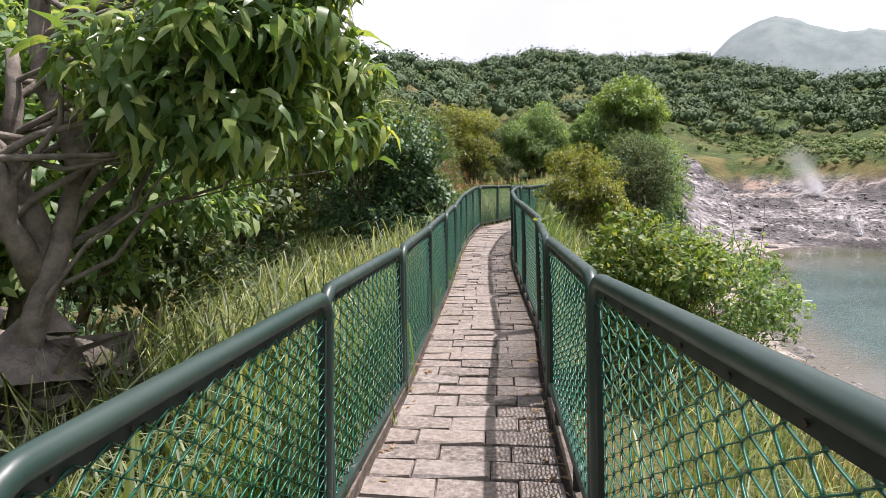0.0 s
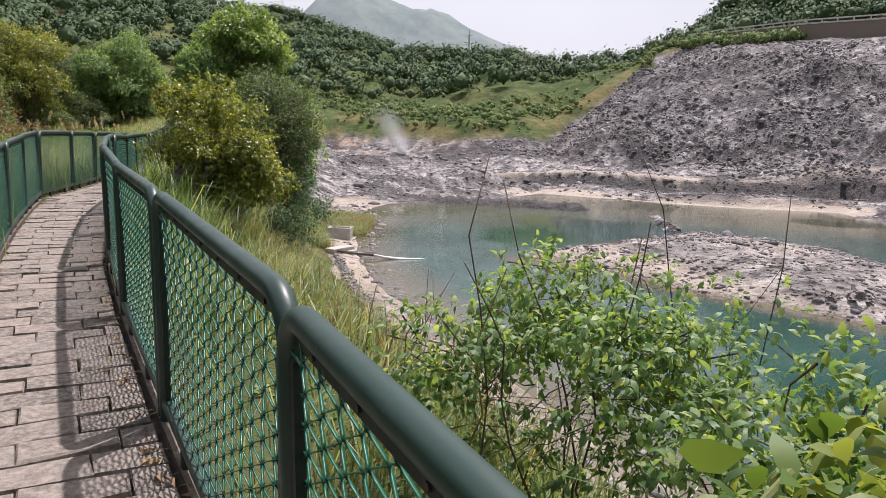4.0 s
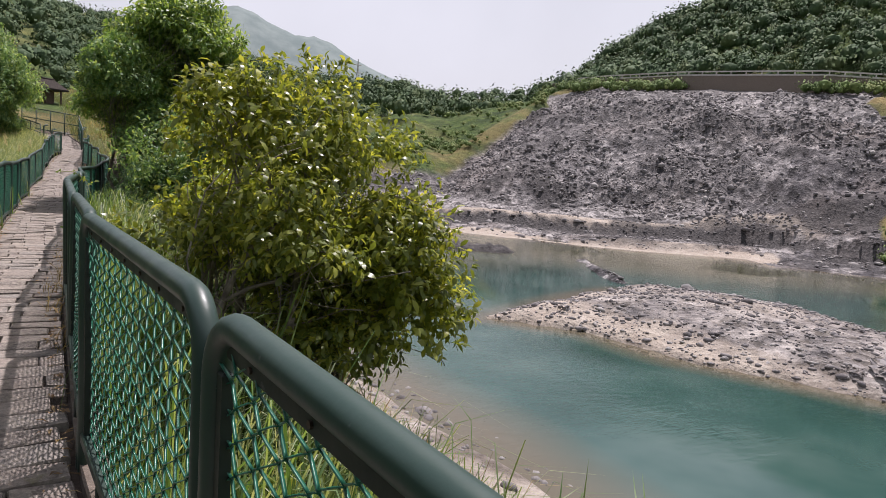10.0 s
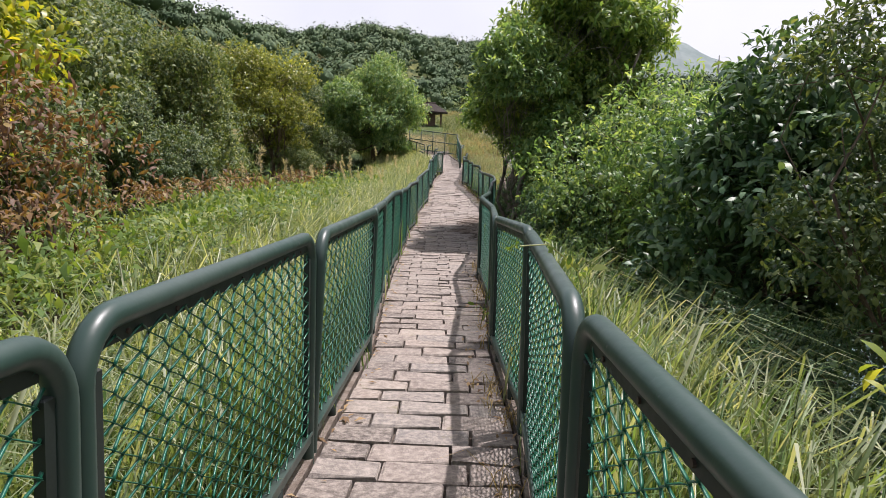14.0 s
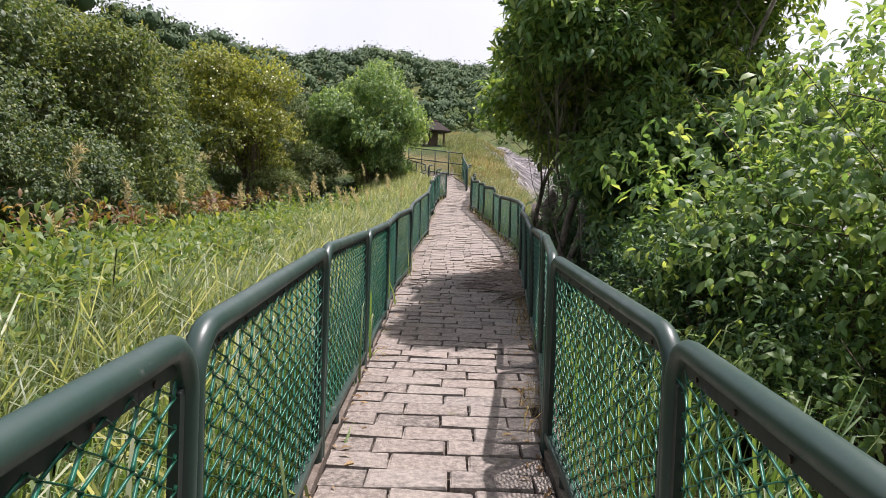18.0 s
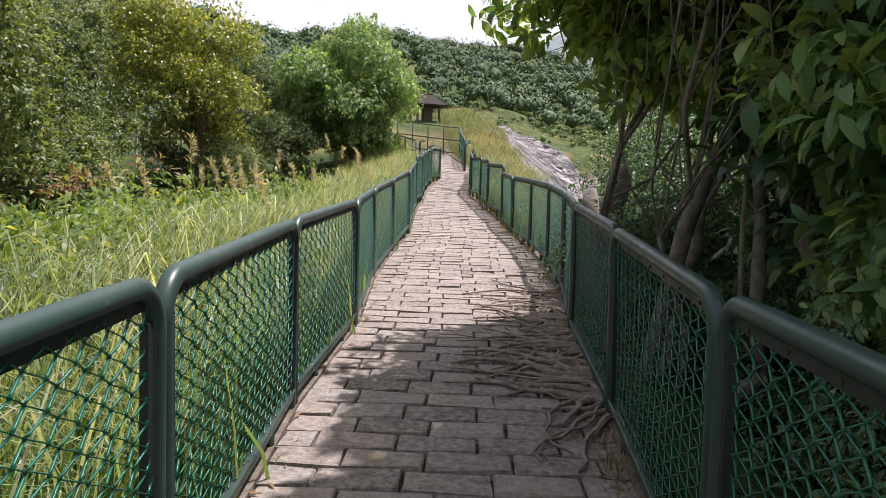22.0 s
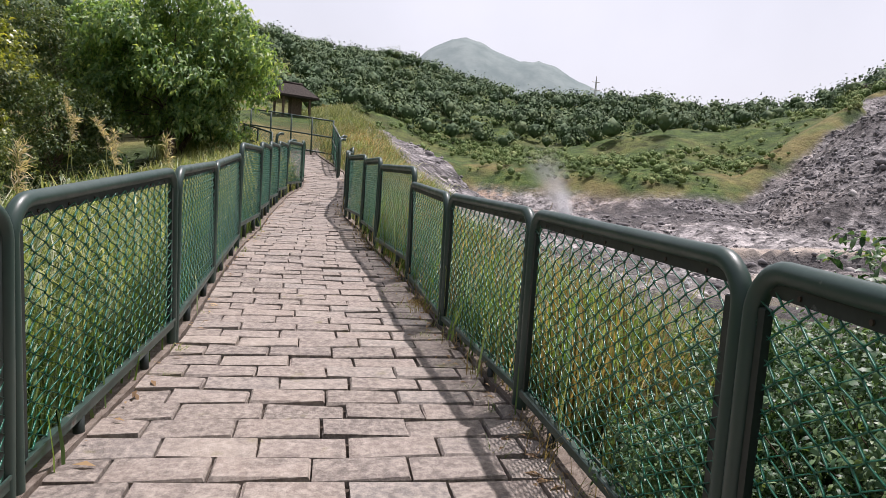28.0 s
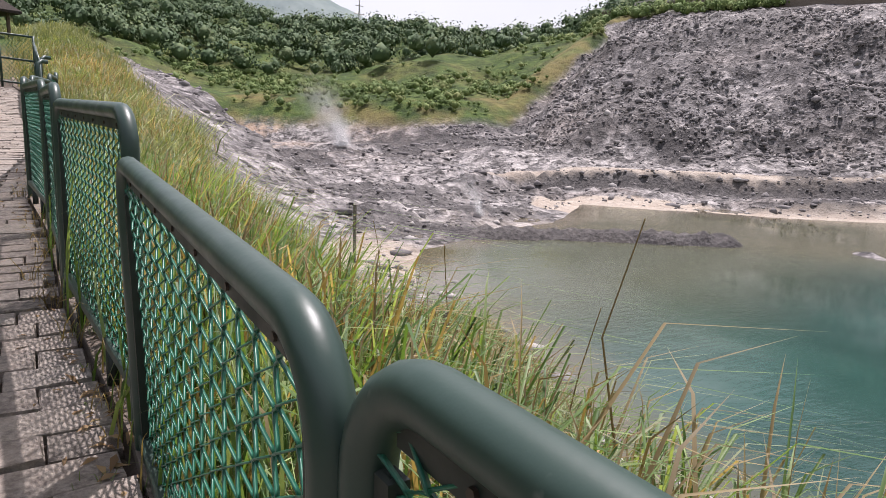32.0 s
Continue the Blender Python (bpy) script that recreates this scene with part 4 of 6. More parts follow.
panel = thing("railing_panel", "dark green tube railing panel filled with chain link mesh", "railing", "railing panels along the walkway")
part("tube_frame", frame_mesh(), panel, "rounded green painted steel tube")
part("chain_link", wire_mesh(), panel, "bright green plastic-coated wire mesh")
strip = part("clamp_strip", strip_mesh(), panel, "flat steel strip holding the mesh, rail shade in its dark tone")
part("bottom_rail", bottom_mesh(), panel)
foot_me = mesh_of("foot", *tube([(0, 0, -0.12), (0, 0, 0.06)], 0.026, 8), M["strip"], True)
for fx in (0.55, PL - 0.55):
    part("foot", foot_me, panel).location = (fx, 0, 0)
side_me = mesh_of("side_bar", *slab(0.07, -0.012, 0.10, 0.10, 0.012, TOP - 0.10, 0.004), M["strip"])
for sx_ in (0, PL - 0.17):
    part("side_bar", side_me, panel).location = (sx_, 0, 0)
bolt_me = mesh_of("bolt", *tube([(0, -0.009, 0), (0, 0.009, 0)], 0.007, 6), M["bolt"])
for k in range(7):
    b_ = part("bolt", bolt_me, strip)
    b_.location = (0.22 + k * 0.25, 0, TOP - 0.050)


def panel_pose(a, b, lift=0.0, side=1, rng_=None):
    d = Vector(b) - Vector(a)
    flat = math.hypot(d.x, d.y)
    lean = rng_.normal(0, 0.012) if rng_ is not None else 0
    rot = Euler((lean + 0.012 * side, -math.atan2(d.z, flat), math.atan2(d.y, d.x)))
    return Matrix.LocRotScale((a[0], a[1], a[2] - 1.1 + lift), rot, (d.length / PL, 1, 1))


rng = np.random.default_rng(12)
runs = [(POSTS_L, 1), (POSTS_R, -1)]
first = True
for pts, side in runs:
    for a, b in zip(pts, pts[1:]):
        m = panel_pose(a, b, 0, side, rng)
        if first:
            panel.matrix_basis = m
            first = False
        else:
            ob = copy_thing(panel, Matrix.Identity(4))
            ob.matrix_basis = m
# steeper end: level panels set in steps
for pts in ([POSTS_L[-1]] + STEP_L, [POSTS_R[-1]] + STEP_R):
    for a, b in zip(pts, pts[1:]):
        zt = (a[2] + b[2]) / 2 + 0.06
        ob = copy_thing(panel, Matrix.Identity(4))
        ob.matrix_basis = panel_pose((a[0], a[1], zt), (b[0], b[1], zt + 0.25 * (b[2] - a[2])))


# ---------- taller open fence at the turn, corner posts and shelter ----------
def bar_fence(a, b, z0, z1, tall, bays, label):
    """Tube fence with upper and middle rails, wire mesh and posts, from a to b."""
    root = thing("turn_fence", label, "fence", "fences at the turn", at=(a[0], a[1], z0))
    d = np.array([b[0] - a[0], b[1] - a[1], z1 - z0])
    for h in (tall, tall * 0.55, 0.15):
        part("rail", mesh_of("rail", *tube([(0, 0, h), tuple(d + (0, 0, h))], 0.03, 8), M["rail"], True), root)
    for k in range(bays + 1):
        q = d * k / bays
        part("post", mesh_of("post", *tube([tuple(q + (0, 0, -0.3)), tuple(q + (0, 0, tall + 0.03))], 0.032, 8), M["rail"], True), root)
    u = d / np.linalg.norm(d)
    ln = np.linalg.norm(d)
    wires = []
    n = int(ln / 0.12)
    for sgn in (1, -1):
        for k in range(-int(tall / 0.12), n):
            s0, s1 = k * 0.12, k * 0.12 + tall
            h0, h1 = 0.0, tall
            if s0 < 0:
                h0, s0 = -s0, 0
            if s1 > ln:
                h1, s1 = h1 - (s1 - ln), ln
            if h1 - h0 < 0.05:
                continue
            if sgn < 0:
                s0, s1 = ln - s0, ln - s1
            wires.append(tube([tuple(u * s0 + (0, 0, h0 + 0.05)), tuple(u * s1 + (0, 0, h1 + 0.02))], 0.004, 3, False))
    part("wire_mesh", mesh_of("wire_mesh", *joined(wires), M["wire"]), root, "thin green wire mesh")
    return root


bar_fence((8.2, 63.7), (5.2, 66.0), 2.42, 2.8, 1.45, 4, "open green tube fence closing the bend of the walkway")
bar_fence((7.55, 58.6), (8.2, 63.7), 1.6, 2.42, 1.3, 3, "green tube fence rising beside the bend")
bar_fence((5.55, 60.2), (4.0, 64.5), 1.9, 2.6, 1.1, 4, "green tube fence on the inner side of the bend")
for x, y, z in ((7.42, 58.1, 1.65), (7.62, 59.0, 1.8), (5.9, 58.3, 1.5), (5.65, 59.6, 1.75)):
    ob = thing("corner_post", "stout dark green railing end post with rounded top", "post", "end posts at the bend", at=(x, y, z - 0.2))
    part("pipe", mesh_of("pipe", *tube([(0, 0, 0), (0, 0, 1.25), (0.02, 0.02, 1.36), (0.1, 0.08, 1.42), (0.22, 0.18, 1.42)], 0.045, 8), M["rail"], True), ob)

sx, sy = 8.8, 83.0
sz = float(ground_z(sx, sy)[0])
S_ = 0.50
sh = thing("shelter", "small dark open shelter with a hipped thatch roof", "shelter", at=(sx, sy, sz), turn=0.35)
sh.scale = (S_, S_, 0.64)
for px, py in ((-1.9, -1.3), (1.9, -1.3), (1.9, 1.3), (-1.9, 1.3)):
    part("shelter_post", mesh_of("shelter_post", *slab(px - 0.13, py - 0.13, -0.6, px + 0.13, py + 0.13, 2.2), M["bark_brown"]), sh)
part("wall_panel", mesh_of("wall_panel", *slab(-0.3, -0.5, -0.3, 1.0, 0.5, 2.15), M["bark_brown"]), sh)
ev, rz0, rz1 = [(-2.9, -2.1), (2.9, -2.1), (2.9, 2.1), (-2.9, 2.1)], 2.0, 3.35
rv_ = [(x, y, rz0 - 0.18) for x, y in ev] + [(x, y, rz0 + 0.02) for x, y in ev] + [(-1.2, 0, rz1), (1.2, 0, rz1)]
roof = part("roof", mesh_of("roof", rv_, [(3, 2, 1, 0), (0, 1, 5, 4), (1, 2, 6, 5), (2, 3, 7, 6), (3, 0, 4, 7), (4, 5, 9, 8), (6, 7, 8, 9), (5, 6, 9), (7, 4, 8)], M["thatch"]), sh, "dark weathered thatch roof")
part("ridge_cap", mesh_of("ridge_cap", *tube([(-1.4, 0, rz1 + 0.02), (1.4, 0, rz1 + 0.02)], 0.12, 8), M["thatch"], True), roof)

# wooden railing glimpsed in the dark trees across the gully
gr_ = thing("wooden_railing", "pale wooden railing half hidden under dark trees", "railing", at=(-6.4, 59.8, 2.75), turn=0.1)
for k in range(10):
    part("baluster", mesh_of("baluster", *slab(k * 0.3 - 0.035, -0.03, -0.85, k * 0.3 + 0.035, 0.03, -0.05), M["concrete"]), gr_)
for h in (-0.85, -0.05):
    part("rail", mesh_of("rail", *slab(-0.2, -0.05, h - 0.05, 2.9, 0.05, h + 0.05), M["concrete"]), gr_)
for k in (0, 1.35, 2.7):
    part("post", mesh_of("post", *slab(k - 0.06, 0.06, -5.2, k + 0.06, 0.18, 0.05), M["concrete"]), gr_)

# ---------- plants ----------
def leaf_array(p, d, nrm, length, width, near=True, droop=0.25):
    """Leaves as triangles: base p, direction d, face normal nrm."""
    d = d / (np.linalg.norm(d, axis=1)[:, None] + 1e-9)
    s = np.cross(d, nrm)
    s /= np.linalg.norm(s, axis=1)[:, None] + 1e-9
    u = np.cross(s, d)
    L, W = length[:, None], width[:, None]
    n = len(p)
    if near:
        pts = [p, p + d * L * .38 + s * W * .42 + u * L * .06, p + d * L * .38 - s * W * .42 + u * L * .06,
               p + d * L * .72 + s * W * .40 - u * L * droop * .25, p + d * L * .72 - s * W * .40 - u * L * droop * .25, p + d * L - u * L * droop]
        tri = np.array([(0, 2, 1), (1, 2, 4), (1, 4, 3), (3, 4, 5)])
    else:
        pts = [p, p + d * L * .55 + s * W * .5 + u * L * .08, p + d * L * .55 - s * W * .5 + u * L * .08, p + d * L - u * L * droop]
        tri = np.array([(0, 2, 1), (1, 2, 3)])
    k = len(pts)
    v = np.stack(pts, 1).reshape(-1, 3)
    f = (tri[None] + (np.arange(n) * k)[:, None, None]).reshape(-1, 3)
    return v, f


def unit(rng, n):
    v = rng.normal(size=(n, 3))
    return v / np.linalg.norm(v, axis=1)[:, None]


def bent(a, b, rng, n=6, wob=0.12):
    t = np.linspace(0, 1, n)[:, None]
    a, b = np.asarray(a, float), np.asarray(b, float)
    ln = np.linalg.norm(b - a)
    off = rng.normal(0, wob * ln, 3)
    return a + (b - a) * t + off * (np.sin(t * np.pi)) + rng.normal(0, 0.02 * ln, (n, 3)) * (t > 0) * (t < 1)


def tree(label, leaf, bark, at, crown, radius, lobes, whorls, per, leaf_len, seed, trunk_r=0.12, trunks=1, name="tree", category="tree", near=True, ratio=0.42, droop=0.3, group="", low=0.35, spread_=0.45, stems=None, stem_tops=None):
    """A tree at a place: crown centre above its foot, radii of the crown, lobes of foliage, whorls of leaves on twigs."""
    rng = np.random.default_rng(seed)
    root = thing(name, label, category, group, at=at)
    cz = np.array(crown, float)
    rad = np.array(radius, float)
    dirs = unit(rng, lobes)
    dirs[:, 2] = np.where(dirs[:, 2] < -low, -dirs[:, 2] * 0.5, dirs[:, 2])
    cent = cz + dirs * rad * rng.uniform(0.45, 0.80, (lobes, 1))
    lrad = rng.uniform(0.75, 1.25, lobes) * spread_ * rad.mean()
    feet = stems or [(rng.normal(0, 0.06 * trunks), rng.normal(0, 0.06 * trunks), 0) for _ in range(trunks)]
    tops = []
    for i, ft in enumerate(feet):
        top = cz + np.array([ft[0], ft[1], 0]) * 0.4 + rng.normal(0, 0.12, 3) * rad
        if stem_tops:
            top = np.array(stem_tops[i], float)
        path = bent((ft[0], ft[1], ft[2] - 0.35), top, rng, 9, 0.08)
        part("trunk", mesh_of("trunk", *tube(path, np.linspace(trunk_r, trunk_r * 0.35, 9) * rng.uniform(0.75, 1.1), 8), bark, True), root)
        tops.append(path)
    twigs = []
    for i in range(lobes):
        path = tops[i % len(tops)]
        k = int(rng.integers(3, 8))
        limb = bent(path[k], cent[i], rng, 6, 0.10)
        r0 = trunk_r * rng.uniform(0.16, 0.32)
        part("limb", mesh_of("limb", *tube(limb, np.linspace(r0, r0 * 0.25, 6), 6, False), bark, True), root)
        for _ in range(3):
            e = cent[i] + unit(rng, 1)[0] * lrad[i] * 0.9
            twigs.append(tube(bent(limb[int(rng.integers(2, 6))], e, rng, 4), np.linspace(r0 * 0.25, 0.004, 4), 4, False))
    if twigs:
        part("twig_spray", mesh_of("twig_spray", *joined(twigs), bark), root)
    which = rng.integers(lobes, size=whorls)
    o = unit(rng, whorls)
    o[:, 2] = np.where(o[:, 2] < -0.25, o[:, 2] * -0.4, o[:, 2])
    o /= np.linalg.norm(o, axis=1)[:, None]
    tip = cent[which] + o * lrad[which][:, None] * rng.uniform(0.35, 1.08, (whorls, 1)) ** 0.6
    P = np.repeat(tip, per, 0) + rng.normal(0, leaf_len * 0.25, (whorls * per, 3))
    O = np.repeat(o, per, 0)
    # growth over the walkway is kept cut back
    wx_, wy_2, wz_ = P[:, 0] + at[0], P[:, 1] + at[1], P[:, 2] + at[2]
    clear = (wx_ > left_x(wy_2) + 0.02) & (wx_ < right_x(wy_2) - 0.02) & (wz_ < floor_z(wy_2) + 1.95)
    P, O = P[~clear], O[~clear]
    D = O * 0.55 + unit(rng, len(P)) * 0.85 + np.array([0, 0, -droop])
    N = unit(rng, len(P)) * 0.5 + O * 0.5 + np.array([0.15, 0.05, 0.7])
    L = leaf_len * rng.uniform(0.65, 1.25, len(P))
    part("foliage", mesh_of("foliage", *leaf_array(P, D, N, L, L * ratio * rng.uniform(0.8, 1.2, len(P)), near, droop), leaf), root)
    return root


def gz1(x, y):
    return float(ground_z(x, y)[0])


def put(x, y, dz=0.0):
    return (x, y, gz1(x, y) + dz)


# right-hand shrubs and trees by the lake
def shrub_top(x, y, top, rz):
    return (0, 0, top - rz - gz1(x, y))


tree("dense light green shrub leaning on the railing", M["leaf_fern"], M["bark_brown"], put(1.08, 5.35), shrub_top(1.08, 5.35, 1.22, 0.72), (0.66, 0.75, 0.72), 26, 2200, 5, 0.058, 22, 0.03, 4, "shrub", "shrub", ratio=0.55, low=0.8, spread_=0.36)
tree("dark twiggy shrub with sparse outer shoots", M["leaf_mid"], M["bark_brown"], put(1.75, 5.9), shrub_top(1.75, 5.9, 1.02, 0.62), (0.85, 0.72, 0.66), 34, 1700, 5, 0.046, 21, 0.016, 5, "shrub", "shrub", ratio=0.5, low=0.9, spread_=0.34)
tree("sparse small-leaved shrub below the rail", M["leaf_mid"], M["bark_brown"], put(1.75, 7.2), shrub_top(1.75, 7.2, 1.08, 0.6), (0.95, 0.8, 0.62), 44, 1500, 5, 0.045, 46, 0.007, 7, "shrub", "shrub", ratio=0.5, low=0.8, spread_=0.30,
     stems=[(0.1 * i - 0.3, 0.12 * (i % 3) - 0.1, 0) for i in range(7)], stem_tops=[(0.26 * i - 0.8, 0.3 * (i % 3) - 0.3, 1.08 + 0.11 * (i * 3 % 4) - gz1(1.75, 7.2)) for i in range(7)])
tree("sunlit evergreen shrub with leathery yellow-green leaves", M["leaf_olive"], M["bark_grey"], put(1.5, 17.2), (0.25, 0.1, 1.35), (1.12, 1.2, 1.12), 40, 2700, 6, 0.068, 23, 0.05, 4, "shrub", "shrub", ratio=0.46, low=0.8, spread_=0.30)
tree("low glossy-leaved bush hanging over the lake bank", M["leaf_olive"], M["bark_grey"], put(2.15, 17.5), (0.1, 0, 0.85), (0.85, 1.1, 0.8), 18, 1700, 6, 0.085, 24, 0.04, 2, "shrub", "shrub", ratio=0.46, low=0.8)
tree("yellow-green saplings growing against the railing", M["leaf_lime"], M["bark_brown"], put(1.95, 19.05), (0.15, 0.1, 1.0), (0.6, 0.95, 1.0), 20, 1000, 4, 0.085, 25, 0.025, 4, "shrub", "shrub", ratio=0.4, low=0.8)
tree("dark spreading tree leaning over the lake bank", M["leaf_dark"], M["bark_brown"], put(4.55, 24.6), (-0.1, 0, 2.5), (1.2, 1.6, 2.1), 22, 4200, 6, 0.13, 26, 0.10, 3, ratio=0.45, low=0.9)
tree("small-leaved green tree on the lake bank", M["leaf_mid"], M["bark_brown"], put(5.4, 28.4), (-0.1, 0, 2.7), (1.9, 2.0, 2.5), 34, 5200, 6, 0.095, 27, 0.09, 3, ratio=0.45, low=0.9)
tree("large spreading fig tree with several pale trunks", M["leaf_sunlit"], M["bark_grey"], put(4.6, 34.3), (0.75, -0.3, 2.95), (1.75, 2.4, 1.0), 40, 6200, 7, 0.16, 28, 0.07, 6, ratio=0.40,
     stems=[(-0.35, 0.62, 0), (-0.30, -0.02, 0), (-0.28, -0.65, 0), (-0.2, 0.1, 0), (0.4, -0.9, 0), (0.5, -1.1, 0)],
     stem_tops=[(-0.2, 0.6, 3.6), (0.75, -0.1, 3.6), (-0.1, -1.0, 3.8), (1.5, 0.4, 3.2), (2.0, -0.9, 3.4), (1.7, -2.4, 4.2)], low=1.0)
# same fig: sun is put into bright upper leaves, shade into dark lower ones
tree("upper crown of the fig tree, sunlight put into its bright leaves", M["leaf_sunlit"], M["bark_grey"], put(5.7, 33.3), (-0.3, -0.4, 5.2), (1.9, 2.0, 1.6), 28, 3000, 7, 0.16, 48, 0.07, 2, ratio=0.40, low=0.7)
tree("lower crown of the fig tree, shade put into its dark leaves", M["leaf_dark"], M["bark_grey"], put(5.7, 32.3), (-0.1, 0.2, 2.75), (1.5, 1.7, 1.15), 26, 3600, 6, 0.16, 47, 0.07, 2, ratio=0.40, low=0.95)
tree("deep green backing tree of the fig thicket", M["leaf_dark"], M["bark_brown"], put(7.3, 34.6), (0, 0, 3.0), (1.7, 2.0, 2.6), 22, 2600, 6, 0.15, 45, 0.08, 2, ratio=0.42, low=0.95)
tree("overhanging bough of the fig tree shading the paving", M["leaf_mid"], M["bark_grey"], put(4.7, 33.6), (-1.05, -1.6, 3.55 - gz1(4.7, 33.6)), (1.05, 1.5, 0.85), 22, 2600, 6, 0.13, 148, 0.035, 1, ratio=0.40, low=0.9)
tree("airy dark small-leaved tree by the water", M["leaf_gully_dark"], M["bark_brown"], put(4.1, 22.4), (0, 0, 1.65 - gz1(4.1, 22.4)), (1.25, 1.3, 2.2), 28, 4200, 6, 0.058, 149, 0.08, 3, ratio=0.5, low=0.95, spread_=0.36)
fig_q = np.random.default_rng(44)
fig_stump = thing("fig_stump", "knobbly old fig stump with a cut side stub", "stump", at=put(4.78, 35.9))
stump_h = 1.70 - gz1(4.78, 35.9)
part("stump_body", mesh_of("stump_body", *tube([(0, 0, -0.3), (0.02, 0, stump_h * 0.4), (-0.05, 0.02, stump_h * 0.72), (0.0, 0.03, stump_h * 0.84), (0.04, 0, stump_h * 0.93), (0.02, 0.02, stump_h)], (0.20, 0.13, 0.10, 0.12, 0.09, 0.05), 10), M["bark_grey"], True), fig_stump)
part("side_stub", mesh_of("side_stub", *tube([(-0.05, 0.05, stump_h * 0.45), (-0.2, 0.2, stump_h * 0.66), (-0.2, 0.26, stump_h * 0.84)], (0.12, 0.10, 0.07), 10), M["bark_grey"], True), fig_stump)
tree("low leafy fig bough mass above the railing", M["leaf_mid"], M["bark_grey"], put(4.85, 31.7), (0, 0, 2.3), (0.95, 1.1, 1.6), 20, 2600, 6, 0.15, 41, 0.08, 3, ratio=0.40, low=0.9)
tree("airy small-leaved tree beyond the railing", M["leaf_dark"], M["bark_brown"], put(6.0, 37.6), (0, 0, 1.7), (0.75, 0.95, 1.15), 34, 3400, 5, 0.040, 29, 0.07, 3, ratio=0.5, spread_=0.42, low=0.9)
R_ = tree("dense dark bush filling the bank behind the mesh", M["leaf_dark"], M["bark_brown"], put(6.3, 36.7), (0, 0, 0.75), (1.0, 1.35, 1.05), 22, 3600, 6, 0.050, 30, 0.04, 3, "bank_bush", "shrub", ratio=0.45, low=0.9, group="bushes behind the railing")
for x, y, sc, rz in ((4.0, 29.2, 0.95, 0.5), (4.6, 31.3, 0.9, 2.6), (5.7, 34.8, 0.9, 4.0), (6.9, 37.9, 0.9, 5.0), (4.9, 30.0, 1.2, 3.3), (6.6, 33.0, 1.2, 1.4), (7.4, 36.0, 1.2, 0.2), (5.05, 36.3, 0.66, 1.1), (5.3, 37.3, 0.62, 2.1), (5.5, 38.2, 0.58, 3.6), (5.7, 39.0, 0.55, 5.2), (6.2, 38.6, 0.75, 0.4), (2.3, 18.9, 0.6, 0.4), (4.0, 21.6, 1.1, 2.2), (3.6, 23.2, 0.8, 4.2)):
    copy_thing(R_, Matrix.LocRotScale(put(x, y), Euler((0, 0, rz)), (sc, sc, sc)))
W_ = tree("tall dark bush crowding the bank above the lake", M["leaf_dark"], M["bark_brown"], put(6.35, 36.4), (0, 0, 1.2), (1.35, 1.7, 1.5), 40, 6200, 6, 0.055, 130, 0.05, 4, "bank_bush", "shrub", ratio=0.45, low=0.95, spread_=0.36, group="bushes behind the railing")
for x, y, sc, rz in ((7.1, 37.2, 1.1, 0.8), (6.4, 33.9, 1.1, 3.7), (6.9, 35.4, 1.1, 1.2), (6.3, 31.9, 1.0, 5.1), (5.6, 30.0, 1.05, 0.9), (5.6, 32.8, 0.95, 2.4), (5.75, 35.6, 0.85, 4.6), (5.75, 36.7, 0.8, 2.0), (6.35, 37.9, 0.95, 5.6)):
    copy_thing(W_, Matrix.LocRotScale(put(x, y), Euler((0, 0, rz)), (sc, sc, sc)))
# left-hand trees
tree("broad-leaved tree with forked pale grey trunk", M["leaf_broad"], M["bark_grey"], (-2.8, 3.65, 0.35), (1.2, 0.35, 1.85), (0.85, 0.75, 1.05), 24, 1050, 7, 0.165, 31, 0.10, 4, ratio=0.33, droop=0.6,
     stems=[(0, 0, 0.1), (0.05, 0.0, 0.95), (0.05, 0.0, 0.9), (0.3, 0.1, 1.55)], stem_tops=[(0.33, 0.12, 1.7), (-0.05, 0.05, 1.9), (-0.15, -0.1, 1.7), (0.15, 0.2, 3.4)], low=0.8, spread_=0.42)
bank_rock_q = np.random.default_rng(43)
for bx, by, bz, bs in ((-2.75, 3.7, 0.35, 0.42), (-3.15, 3.55, 0.25, 0.5), (-2.45, 3.9, 0.15, 0.36), (-2.9, 4.1, 0.1, 0.5), (-2.85, 3.6, -0.25, 0.75)):
    v, f = stones(np.array([[0, 0, 0.0]]), np.array([bs]), bank_rock_q, 0.85, True)
    thing("bank_rock", "grey weathered rock heaped round the tree foot", "rock", "rocks at the tree foot", at=(bx, by, bz), me=mesh_of("bank_rock", v, f, M["bark_grey"]))
tree("dim leafy boughs of a broad tree in deep shade", M["leaf_mid"], M["bark_grey"], put(-4.3, 5.6), (0.3, 0, 2.4), (1.7, 1.2, 2.2), 18, 2100, 6, 0.15, 42, 0.09, 2, ratio=0.4, low=0.9)
tree("round dark-leaved tree beside the walkway", M["leaf_dark"], M["bark_brown"], put(-2.5, 12.0), (0, 0, 1.9), (1.3, 1.4, 1.9), 18, 3600, 6, 0.12, 32, 0.09, 2, ratio=0.45, low=0.9)
L1 = tree("dark broad-leaved tree behind tall grass", M["leaf_gully_dark"], M["bark_brown"], put(-4.9, 8.2), (0, 0, 2.2), (1.9, 1.9, 2.5), 18, 2300, 6, 0.16, 33, 0.10, 2, near=False, ratio=0.42, low=0.95, group="thicket trees")
L2 = tree("sunlit bushy tree in the thicket", M["leaf_gully"], M["bark_brown"], put(-4.2, 15.8), (0, 0, 2.0), (1.9, 2.0, 2.3), 18, 2200, 6, 0.15, 34, 0.09, 2, near=False, ratio=0.42, low=0.95, group="thicket trees")
